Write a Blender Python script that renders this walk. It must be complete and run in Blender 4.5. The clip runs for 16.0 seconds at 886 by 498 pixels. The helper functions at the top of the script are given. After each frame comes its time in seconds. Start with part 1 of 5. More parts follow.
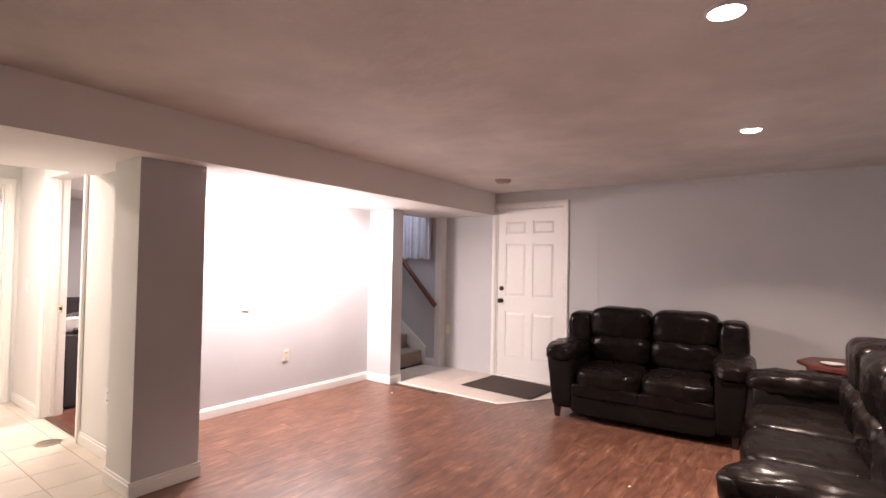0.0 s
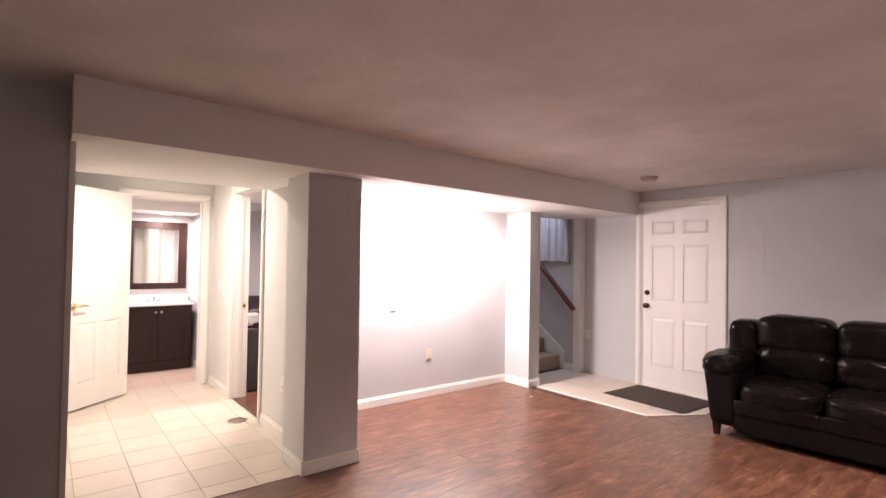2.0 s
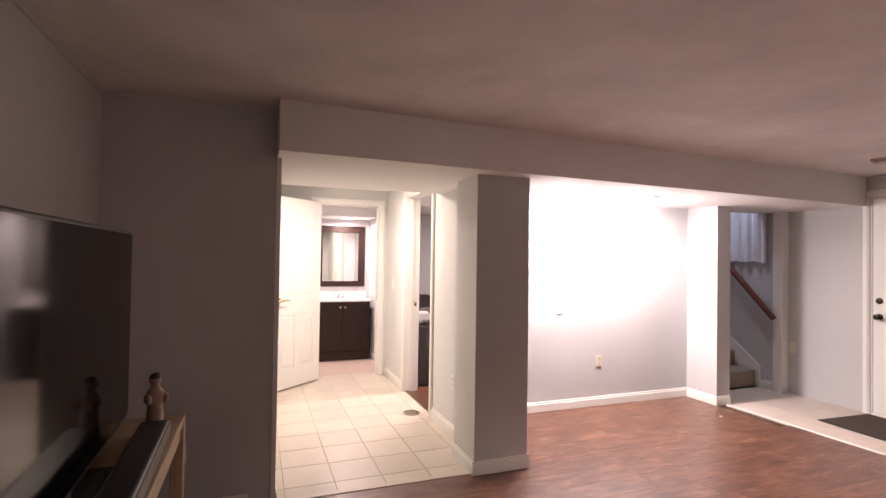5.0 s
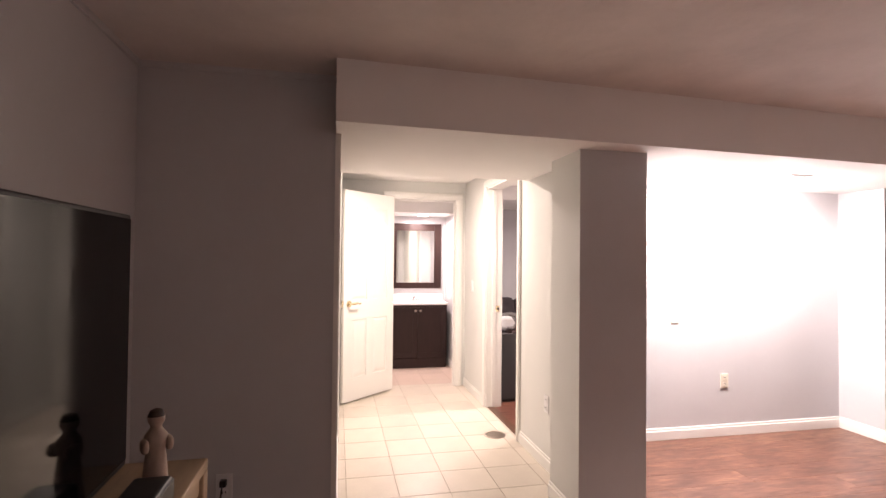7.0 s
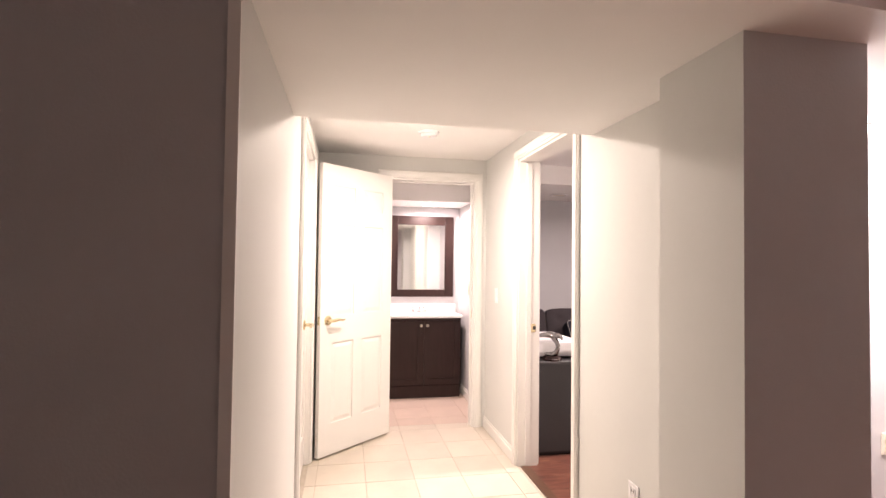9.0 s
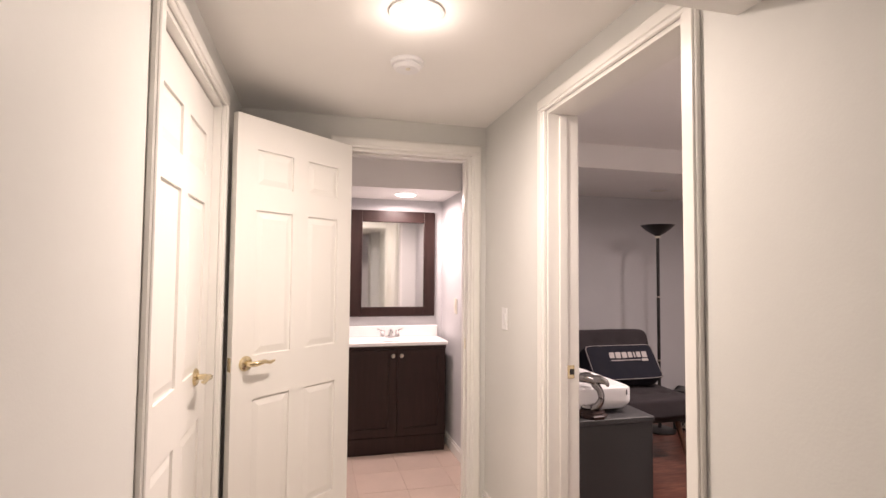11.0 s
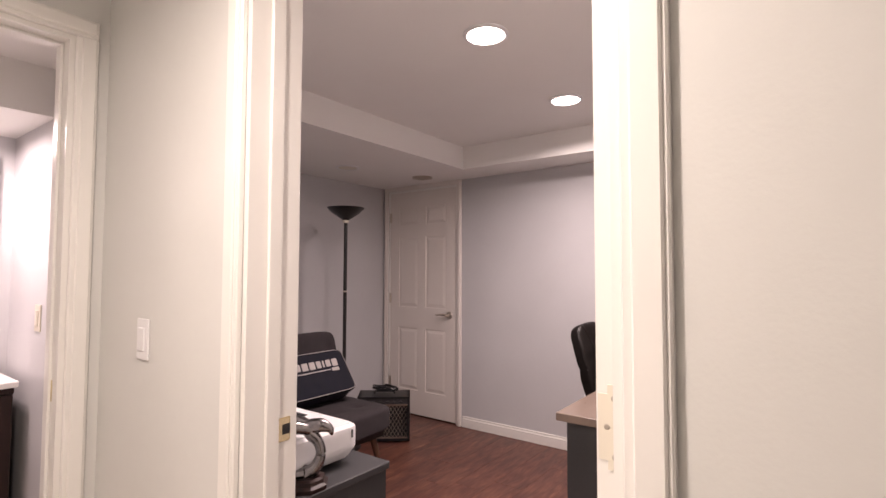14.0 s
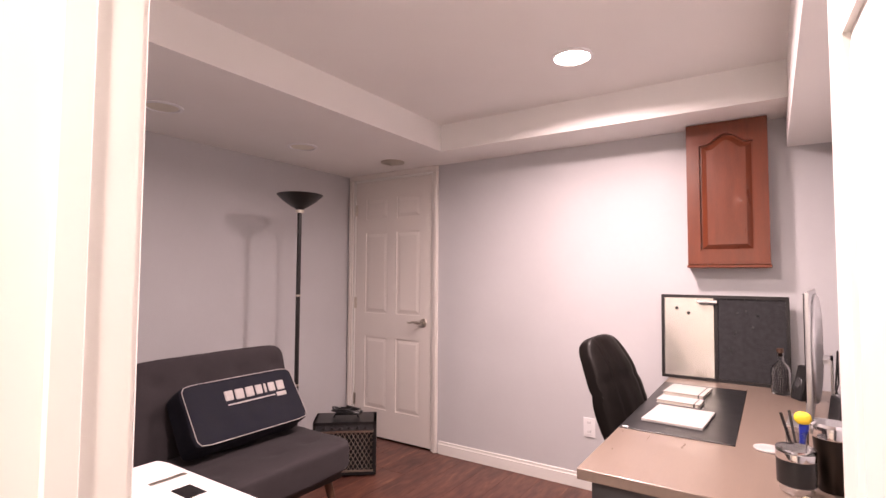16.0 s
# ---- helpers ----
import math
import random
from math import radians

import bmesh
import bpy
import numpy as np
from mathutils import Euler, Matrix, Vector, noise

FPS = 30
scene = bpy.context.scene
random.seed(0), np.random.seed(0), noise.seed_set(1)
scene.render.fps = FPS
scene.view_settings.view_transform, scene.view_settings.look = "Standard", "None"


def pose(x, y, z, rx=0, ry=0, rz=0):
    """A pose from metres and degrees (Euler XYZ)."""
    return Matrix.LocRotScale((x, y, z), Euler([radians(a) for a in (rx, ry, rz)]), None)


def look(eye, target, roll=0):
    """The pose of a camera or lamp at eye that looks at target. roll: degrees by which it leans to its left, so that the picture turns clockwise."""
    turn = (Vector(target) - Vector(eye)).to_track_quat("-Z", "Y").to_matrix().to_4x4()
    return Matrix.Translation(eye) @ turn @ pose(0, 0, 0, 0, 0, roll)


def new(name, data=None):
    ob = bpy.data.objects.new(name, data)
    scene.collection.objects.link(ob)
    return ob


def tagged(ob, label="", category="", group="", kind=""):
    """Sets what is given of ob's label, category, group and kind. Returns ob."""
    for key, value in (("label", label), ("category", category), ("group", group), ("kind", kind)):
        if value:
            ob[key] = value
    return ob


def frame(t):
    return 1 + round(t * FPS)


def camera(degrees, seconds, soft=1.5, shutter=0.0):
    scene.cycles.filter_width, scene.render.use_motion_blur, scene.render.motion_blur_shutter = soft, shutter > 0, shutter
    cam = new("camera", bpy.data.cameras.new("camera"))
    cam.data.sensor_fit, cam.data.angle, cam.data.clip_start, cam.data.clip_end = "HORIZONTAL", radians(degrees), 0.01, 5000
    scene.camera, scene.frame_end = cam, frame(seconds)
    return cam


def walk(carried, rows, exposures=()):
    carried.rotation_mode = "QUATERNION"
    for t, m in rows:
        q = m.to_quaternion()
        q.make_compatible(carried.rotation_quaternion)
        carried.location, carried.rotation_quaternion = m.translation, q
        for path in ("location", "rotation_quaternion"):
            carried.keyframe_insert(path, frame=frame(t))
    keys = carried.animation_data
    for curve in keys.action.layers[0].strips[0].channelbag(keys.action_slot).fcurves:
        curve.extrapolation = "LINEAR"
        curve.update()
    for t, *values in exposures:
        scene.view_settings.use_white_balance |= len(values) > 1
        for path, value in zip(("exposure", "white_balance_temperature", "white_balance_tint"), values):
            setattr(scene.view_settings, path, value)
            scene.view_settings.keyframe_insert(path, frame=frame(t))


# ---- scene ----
cam = camera(83.1, 16.0)
PATH = [
    (0, (-1.044, 0.265, 1.407), (-2.237, 1.87, 1.454), 1.1),
    (0.5, (-1.057, 0.255, 1.398), (-2.353, 1.777, 1.449), 1.0),
    (1, (-1.075, 0.238, 1.415), (-2.469, 1.672, 1.459), 1.1),
    (1.5, (-1.077, 0.214, 1.413), (-2.553, 1.562, 1.457), 1.1),
    (2, (-1.085, 0.194, 1.418), (-2.649, 1.439, 1.463), 0.9),
    (2.5, (-1.103, 0.184, 1.428), (-2.742, 1.329, 1.467), 1.0),
    (3, (-1.102, 0.169, 1.43), (-2.803, 1.221, 1.468), 0.9),
    (3.5, (-1.104, 0.162, 1.431), (-2.855, 1.127, 1.469), 0.9),
    (4, (-1.112, 0.166, 1.421), (-2.91, 1.042, 1.463), 0.9),
    (4.5, (-1.142, 0.167, 1.432), (-2.979, 0.959, 1.469), 0.9),
    (7, (-1.782, 0.294, 1.4), (-3.738, 0.707, 1.436), 0.6),
    (7.5, (-2.071, 0.365, 1.399), (-4.032, 0.756, 1.431), 0.6),
    (8, (-2.401, 0.431, 1.397), (-4.365, 0.81, 1.433), 0.7),
    (8.5, (-2.736, 0.489, 1.379), (-4.7, 0.861, 1.428), 0.7),
    (11, (-4.323, 0.696, 1.353), (-6.259, 1.19, 1.447), 0.5),
    (11.5, (-4.514, 0.737, 1.349), (-6.372, 1.47, 1.448), 0.6),
    (12, (-4.713, 0.733, 1.336), (-6.414, 1.779, 1.439), 0.6),
    (12.5, (-4.885, 0.745, 1.317), (-6.398, 2.049, 1.415), 0.3),
    (13, (-5.041, 0.786, 1.308), (-6.398, 2.253, 1.411), 0.2),
    (13.5, (-5.153, 0.895, 1.308), (-6.426, 2.436, 1.403), -0.0),
    (14.5, (-5.407, 1.166, 1.295), (-6.539, 2.812, 1.393), 0.2),
    (15, (-5.489, 1.287, 1.287), (-6.609, 2.941, 1.39), 0.0),
    (16, (-5.651, 1.509, 1.291), (-6.75, 3.177, 1.393), 0.3),
]
EXPOSURES = [(0.0, 0.0, 6900, 22), (4.5, -0.23, 6900, 23), (8.5, 0.05, 6900, 21), (11.0, -0.81, 6850, 20), (12.5, -0.79, 6850, 20), (14.5, -0.83, 6750, 24),
             (15.0, -0.63, 6950, 27), (16.0, -0.2, 6950, 29)]
walk(cam, [(t, look(eye, target, roll)) for t, eye, target, roll in PATH], EXPOSURES)

# ---- world: the place is a closed basement, only a dim night sky outside ----
world = bpy.data.worlds.new("world")
scene.world = world
world.use_nodes = True
world.node_tree.nodes["Background"].inputs[0].default_value = (0.02, 0.02, 0.025, 1)
world.node_tree.nodes["Background"].inputs[1].default_value = 0.3

# main planes, metres
ROOM_X1, ROOM_Y0, ROOM_Y1, ROOM_Z = -0.25, -0.58, 5.69, 2.26
SOFFIT_Z, HALL_Z, OFF_Z, OFFS_Z = 1.985, 2.228, 2.278, 2.103
HALL_Y0, HALL_Y1, HALL_END = 0.30, 1.68, -7.15
OFF_X0, OFF_X1, OFF_Y0, OFF_Y1 = -8.62, -5.39, 1.80, 4.575
BATH_X0, BATH_Y1 = -8.43, 1.735

WARM, NEUTRAL, SOFTWHITE, COOL = (1.0, 0.84, 0.72), (1.0, 0.87, 0.82), (1.0, 0.90, 0.785), (0.75, 0.84, 1.0)
ALCOVE = (1.0, 0.92, 0.88)


def disc_lamp(x, y, z, watts, colour, size=0.14, spread=170):
    data = bpy.data.lights.new("lamp", "AREA")
    data.shape, data.size, data.energy, data.color, data.spread = "DISK", size, watts, colour, radians(spread)
    ob = new("lamp", data)
    ob.matrix_world = pose(x, y, z)
    return ob


LIGHTS = [  # x, y, ceiling height, watts, colour
    (-1.36, 3.87, ROOM_Z, 43, WARM), (-1.28, 2.14, ROOM_Z, 27, WARM),
    (-5.94, 1.01, HALL_Z, 41, SOFTWHITE), (-8.10, 1.36, 1.955, 31, (1.0, 0.84, 0.80)),
    (-6.34, 2.745, OFF_Z, 42, NEUTRAL), (-6.384, 3.672, OFF_Z, 42, NEUTRAL),
    (-4.93, 2.73, SOFFIT_Z, 43, ALCOVE), (-4.93, 3.58, SOFFIT_Z, 44, ALCOVE),
]
for lx, ly, lz, watts, colour in LIGHTS:
    disc_lamp(lx, ly, lz - 0.024, watts, colour, 0.09 if lz == ROOM_Z else 0.15, 126 if lz == ROOM_Z else 164 if lz == OFF_Z else 172)
# the domed diffusers also throw a little light sideways along the ceilings
for lx, ly, lz, watts, colour in LIGHTS:
    if lz not in (ROOM_Z, OFF_Z):
        dome = bpy.data.lights.new("lamp", "POINT")
        dome.energy, dome.color, dome.shadow_soft_size = watts * (0.72 if lz == SOFFIT_Z else 0.07 if lz == HALL_Z else 0.02), colour, 0.035
        new("lamp", dome).location = (lx, ly, lz - 0.09)
# daylight falling down the stairwell
stair = bpy.data.lights.new("lamp", "AREA")
stair.shape, stair.size, stair.size_y, stair.energy, stair.color = "RECTANGLE", 0.5, 0.4, 11, COOL
stair.spread = radians(110)
new("lamp", stair).matrix_world = look((-5.75, 5.05, 3.3), (-5.5, 5.6, 1.9))


# ---- materials ----
def material(name, colour, rough=0.5, metal=0.0, vary=0.06, scale=6.0, bump=0.0, bump_scale=80.0, coat=0.0,
             stretch=(1, 1, 1), per_object=0.0, tight=0.25, emit=0.0, spec=0.5, fine=0.0):
    m = bpy.data.materials.new(name)
    m.use_nodes = True
    t = m.node_tree
    b = t.nodes["Principled BSDF"]
    b.inputs["Metallic"].default_value = metal
    b.inputs["Coat Weight"].default_value = coat
    b.inputs["Specular IOR Level"].default_value = spec
    co = t.nodes.new("ShaderNodeTexCoord")
    mp = t.nodes.new("ShaderNodeMapping")
    mp.inputs["Scale"].default_value = stretch
    t.links.new(co.outputs["Object"], mp.inputs[0])
    n = t.nodes.new("ShaderNodeTexNoise")
    n.inputs["Scale"].default_value, n.inputs["Detail"].default_value = scale, 6
    t.links.new(mp.outputs[0], n.inputs["Vector"])
    value = n.outputs["Fac"]
    if fine:
        f = t.nodes.new("ShaderNodeTexNoise")
        f.inputs["Scale"].default_value, f.inputs["Detail"].default_value = scale * 14, 3
        t.links.new(mp.outputs[0], f.inputs["Vector"])
        mx = t.nodes.new("ShaderNodeMix")
        mx.inputs[0].default_value = fine
        t.links.new(value, mx.inputs[2]), t.links.new(f.outputs["Fac"], mx.inputs[3])
        value = mx.outputs[0]
    if per_object:
        oi = t.nodes.new("ShaderNodeObjectInfo")
        ma = t.nodes.new("ShaderNodeMath")
        ma.operation = "MULTIPLY_ADD"
        ma.inputs[1].default_value, ma.inputs[2].default_value = per_object, -per_object / 2
        t.links.new(oi.outputs["Random"], ma.inputs[0])
        ad = t.nodes.new("ShaderNodeMath")
        t.links.new(value, ad.inputs[0]), t.links.new(ma.outputs[0], ad.inputs[1])
        value = ad.outputs[0]
    ramp = t.nodes.new("ShaderNodeValToRGB")
    ramp.color_ramp.elements[0].position, ramp.color_ramp.elements[1].position = tight, 1 - tight
    lo = [max(0, c * (1 - vary)) for c in colour]
    hi = [min(1, c * (1 + vary)) for c in colour]
    ramp.color_ramp.elements[0].color, ramp.color_ramp.elements[1].color = (*lo, 1), (*hi, 1)
    t.links.new(value, ramp.inputs[0])
    t.links.new(ramp.outputs[0], b.inputs["Base Color"])
    rr = t.nodes.new("ShaderNodeMapRange")
    rr.inputs[3].default_value, rr.inputs[4].default_value = max(0, rough - 0.07), min(1, rough + 0.07)
    t.links.new(n.outputs["Fac"], rr.inputs[0])
    t.links.new(rr.outputs[0], b.inputs["Roughness"])
    if bump:
        bn = t.nodes.new("ShaderNodeTexNoise")
        bn.inputs["Scale"].default_value, bn.inputs["Detail"].default_value = bump_scale, 4
        t.links.new(mp.outputs[0], bn.inputs["Vector"])
        bp = t.nodes.new("ShaderNodeBump")
        bp.inputs["Strength"].default_value, bp.inputs["Distance"].default_value = bump, 0.01
        t.links.new(bn.outputs["Fac"], bp.inputs["Height"])
        t.links.new(bp.outputs[0], b.inputs["Normal"])
    if emit:
        b.inputs["Emission Color"].default_value = (*colour, 1)
        b.inputs["Emission Strength"].default_value = emit
    return m


M_WALL = material("grey_wall_paint", (0.55, 0.552, 0.565), 0.55, vary=0.04, scale=2.5, bump=0.08, bump_scale=140, spec=0.35, fine=0.2)
M_HALLWALL = material("pale_hall_paint", (0.67, 0.675, 0.655), 0.55, vary=0.03, scale=2.5, bump=0.04, bump_scale=140, spec=0.3, fine=0.2)
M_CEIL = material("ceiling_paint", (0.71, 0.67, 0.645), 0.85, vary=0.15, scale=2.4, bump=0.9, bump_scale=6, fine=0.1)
M_CEIL_W = material("white_ceiling_paint", (0.84, 0.83, 0.81), 0.8, vary=0.02, scale=3, bump=0.05, bump_scale=120)
M_TRIM = material("white_trim_paint", (0.80, 0.79, 0.76), 0.32, vary=0.02, scale=5, bump=0.02, bump_scale=60)
M_DOOR = material("white_door_paint", (0.80, 0.79, 0.76), 0.38, vary=0.02, scale=4, bump=0.05, bump_scale=90, stretch=(1, 1, 0.1))
M_CREAM = material("cream_door_paint", (0.74, 0.70, 0.66), 0.4, vary=0.02, scale=4, bump=0.05, bump_scale=90, stretch=(1, 1, 0.1))


def laminate(name, tones, rough):
    """Printed wood laminate: streaky figure along y, shifted from plank to plank, with rare tan flecks."""
    m = bpy.data.materials.new(name)
    m.use_nodes = True
    t = m.node_tree
    b = t.nodes["Principled BSDF"]
    co, oi = t.nodes.new("ShaderNodeTexCoord"), t.nodes.new("ShaderNodeObjectInfo")
    shift = t.nodes.new("ShaderNodeVectorMath")
    shift.operation = "MULTIPLY_ADD"
    shift.inputs[1].default_value = (37.0, 53.0, 0.0)
    t.links.new(oi.outputs["Random"], shift.inputs[0]), t.links.new(co.outputs["Object"], shift.inputs[2])
    layers = []
    for scale, stretch, detail in ((3.0, (8.0, 1.5, 1.0), 5), (9.0, (7.0, 1.2, 1.0), 4), (2.2, (2.5, 1.2, 1.0), 2)):
        mp, n = t.nodes.new("ShaderNodeMapping"), t.nodes.new("ShaderNodeTexNoise")
        mp.inputs["Scale"].default_value = stretch
        n.inputs["Scale"].default_value, n.inputs["Detail"].default_value, n.inputs["Distortion"].default_value = scale, detail, 0.5
        t.links.new(shift.outputs[0], mp.inputs[0]), t.links.new(mp.outputs[0], n.inputs["Vector"])
        layers.append(n.outputs["Fac"])
    value = layers[0]
    for other, amount in ((layers[1], 0.34), (layers[2], 0.30)):
        mx = t.nodes.new("ShaderNodeMix")
        mx.inputs[0].default_value = amount
        t.links.new(value, mx.inputs[2]), t.links.new(other, mx.inputs[3])
        value = mx.outputs[0]
    ramp = t.nodes.new("ShaderNodeValToRGB")
    stops = ramp.color_ramp.elements
    stops[0].position, stops[1].position = 0.33, 0.70
    stops[0].color, stops[1].color = (*tones[0], 1), (*tones[3], 1)
    for at, tone in ((0.47, tones[1]), (0.57, tones[2])):
        stops.new(at).color = (*tone, 1)
    t.links.new(value, ramp.inputs[0]), t.links.new(ramp.outputs[0], b.inputs["Base Color"])
    rr = t.nodes.new("ShaderNodeMapRange")
    rr.inputs[3].default_value, rr.inputs[4].default_value = rough + 0.08, rough - 0.08
    t.links.new(layers[1], rr.inputs[0]), t.links.new(rr.outputs[0], b.inputs["Roughness"])
    bp = t.nodes.new("ShaderNodeBump")
    bp.inputs["Strength"].default_value, bp.inputs["Distance"].default_value = 0.05, 0.004
    t.links.new(layers[1], bp.inputs["Height"]), t.links.new(bp.outputs[0], b.inputs["Normal"])
    return m


M_PLANK = laminate("red_brown_laminate", ((0.060, 0.026, 0.018), (0.110, 0.048, 0.032), (0.165, 0.078, 0.050), (0.31, 0.17, 0.108)), 0.35)
M_PLANK_DARK = laminate("dark_red_brown_laminate", ((0.035, 0.013, 0.010), (0.100, 0.037, 0.026), (0.155, 0.063, 0.042), (0.28, 0.14, 0.09)), 0.36)
M_SUBFLOOR = material("dark_seam", (0.08, 0.04, 0.028), 0.8)
M_TILE = material("cream_ceramic_tile", (0.53, 0.475, 0.405), 0.34, vary=0.10, scale=5, bump=0.03, bump_scale=25, per_object=0.3, fine=0.3)
M_GROUT = material("tan_grout", (0.45, 0.395, 0.33), 0.9, vary=0.1, scale=20)
M_BATHTILE = material("pinkish_beige_tile", (0.50, 0.395, 0.335), 0.4, vary=0.10, scale=5, per_object=0.2, fine=0.3)
M_BATHGROUT = material("pinkish_beige_grout", (0.46, 0.36, 0.305), 0.9, vary=0.1, scale=20)
M_STONE = material("beige_entry_tile", (0.55, 0.48, 0.42), 0.45, vary=0.12, scale=7, per_object=0.3, fine=0.4)
M_LEATHER = material("black_leather", (0.008, 0.0058, 0.0054), 0.27, vary=0.3, scale=5, bump=0.16, bump_scale=18, spec=0.15)
M_LEATHER_DULL = material("black_leather_panel", (0.007, 0.0055, 0.005), 0.42, vary=0.3, scale=5, bump=0.12, bump_scale=40, spec=0.14)
M_ESPRESSO = material("espresso_wood", (0.026, 0.012, 0.0105), 0.4, vary=0.3, scale=4, spec=0.3, bump=0.03, stretch=(8, 8, 1))
M_MARBLE = material("white_cultured_marble", (0.85, 0.83, 0.82), 0.15, vary=0.02, scale=4)
M_CHROME = material("chrome", (0.75, 0.75, 0.76), 0.12, 1.0, vary=0.02)
M_NICKEL = material("satin_nickel", (0.55, 0.50, 0.44), 0.3, 1.0, vary=0.04)
M_BRASS = material("polished_brass", (0.72, 0.61, 0.40), 0.2, 1.0, vary=0.05)
M_BLACK = material("black_metal", (0.012, 0.011, 0.011), 0.4, vary=0.15, scale=10)
M_BLACKPLASTIC = material("black_plastic", (0.012, 0.012, 0.013), 0.35, vary=0.15, scale=10)
M_CHARCOAL = material("charcoal_laminate", (0.045, 0.045, 0.048), 0.5, vary=0.1, scale=8, fine=0.3)
M_GREYTOP = material("grey_wood_laminate", (0.205, 0.155, 0.125), 0.3, vary=0.12, scale=4, stretch=(9, 1, 1), fine=0.3)
M_FUTON = material("dark_grey_linen", (0.031, 0.025, 0.028), 0.95, vary=0.2, scale=30, bump=0.15, bump_scale=300, fine=0.4)
M_NAVY = material("navy_canvas", (0.0042, 0.0046, 0.012), 0.9, vary=0.2, scale=20, bump=0.12, bump_scale=250)
M_WHITECLOTH = material("white_stitching", (0.44, 0.41, 0.40), 0.9, vary=0.1, scale=60)
M_WHITEPLASTIC = material("white_plastic", (0.80, 0.80, 0.81), 0.35, vary=0.02)
M_IVORY = material("ivory_plastic", (0.72, 0.68, 0.58), 0.35, vary=0.03)
M_CHERRY = material("cherry_wood", (0.15, 0.036, 0.015), 0.3, vary=0.32, scale=3, stretch=(9, 9, 1), fine=0.35, coat=0.08)
M_WOODLEG = material("walnut_leg", (0.085, 0.042, 0.025), 0.4, vary=0.3, scale=5, stretch=(6, 6, 1))
M_PINE = material("pine_wood", (0.42, 0.31, 0.20), 0.5, vary=0.18, scale=4, stretch=(1, 9, 9), fine=0.3)
M_MAHOGANY = material("mahogany_wood", (0.12, 0.032, 0.022), 0.35, vary=0.3, scale=4, stretch=(1, 8, 1))
M_CARPET = material("beige_carpet", (0.34, 0.28, 0.22), 1.0, vary=0.25, scale=60, bump=0.4, bump_scale=300)
M_MAT = material("dark_brown_doormat", (0.055, 0.038, 0.031), 1.0, vary=0.4, scale=70, bump=0.5, bump_scale=250)
M_BRONZE = material("dark_bronze", (0.03, 0.022, 0.018), 0.35, 0.8, vary=0.2)
M_PEWTER = material("polished_pewter", (0.26, 0.25, 0.25), 0.22, 1.0, vary=0.35, scale=30, bump=0.12, bump_scale=60)
M_LENS = material("lit_lens", (1.0, 0.93, 0.86), 0.5, emit=14)
M_MIRROR = material("mirror_glass", (0.92, 0.93, 0.93), 0.02, 1.0, vary=0.0)
M_SCREEN = material("glossy_dark_screen", (0.005, 0.0045, 0.005), 0.08, vary=0.1, spec=0.16)
M_PAPER = material("pale_grey_cover", (0.44, 0.42, 0.41), 0.45, vary=0.03)
# pale blue-white put in for the light stripes on the stair wall
M_LIGHT_STRIPES = material("pale_light_stripes", (0.62, 0.64, 0.70), 0.9, vary=0.08, scale=12)


# ---- mesh helpers ----
def finish(bm, name, mat, parent=None, label="", smooth=False):
    bmesh.ops.recalc_face_normals(bm, faces=bm.faces)
    me = bpy.data.meshes.new(name)
    bm.to_mesh(me)
    bm.free()
    me.materials.append(mat)
    if smooth:
        me.polygons.foreach_set("use_smooth", [True] * len(me.polygons))
        me.set_sharp_from_angle(angle=radians(40))
    ob = new(name, me)
    if parent:
        ob.parent = parent
    return tagged(ob, label) if label else ob


def part(name, bm, mat, parent, label="", smooth=False):
    return finish(bm, name, mat, parent, label, smooth)


def box(x0, y0, z0, x1, y1, z1, bevel=0.0, seg=2, bm=None):
    out = bmesh.new() if bm is None else bm
    tmp = bmesh.new()
    bmesh.ops.create_cube(tmp, size=1)
    bmesh.ops.scale(tmp, vec=(abs(x1 - x0), abs(y1 - y0), abs(z1 - z0)), verts=tmp.verts)
    bmesh.ops.translate(tmp, vec=((x0 + x1) / 2, (y0 + y1) / 2, (z0 + z1) / 2), verts=tmp.verts)
    if bevel:
        bmesh.ops.bevel(tmp, geom=tmp.edges[:], offset=bevel, segments=seg, affect="EDGES", profile=0.5)
    return merge(out, tmp)


def merge(out, tmp, m=None):
    if m is not None:
        bmesh.ops.transform(tmp, matrix=m, verts=tmp.verts)
    keep = [out.verts.new(v.co) for v in tmp.verts]
    tmp.verts.index_update()
    for f in tmp.faces:
        try:
            out.faces.new([keep[v.index] for v in f.verts])
        except ValueError:
            pass
    tmp.free()
    return out


def lathe(profile, n=24, bm=None, m=None):
    """Turned shape from (radius, height) pairs."""
    tmp = bmesh.new()
    rings = []
    for r, z in profile:
        rings.append([tmp.verts.new((r * math.cos(2 * math.pi * i / n), r * math.sin(2 * math.pi * i / n), z)) for i in range(n)])
    for a, b in zip(rings, rings[1:]):
        for i in range(n):
            tmp.faces.new((a[i], a[(i + 1) % n], b[(i + 1) % n], b[i]))
    tmp.faces.new(rings[0][::-1]), tmp.faces.new(rings[-1])
    return merge(bmesh.new() if bm is None else bm, tmp, m)


def rod(a, b, r0, r1=None, n=12, bm=None):
    a, b = Vector(a), Vector(b)
    turn = (b - a).to_track_quat("Z", "Y").to_matrix().to_4x4()
    return lathe([(r0, 0), (r1 if r1 is not None else r0, (b - a).length)], n, bm, Matrix.Translation(a) @ turn)


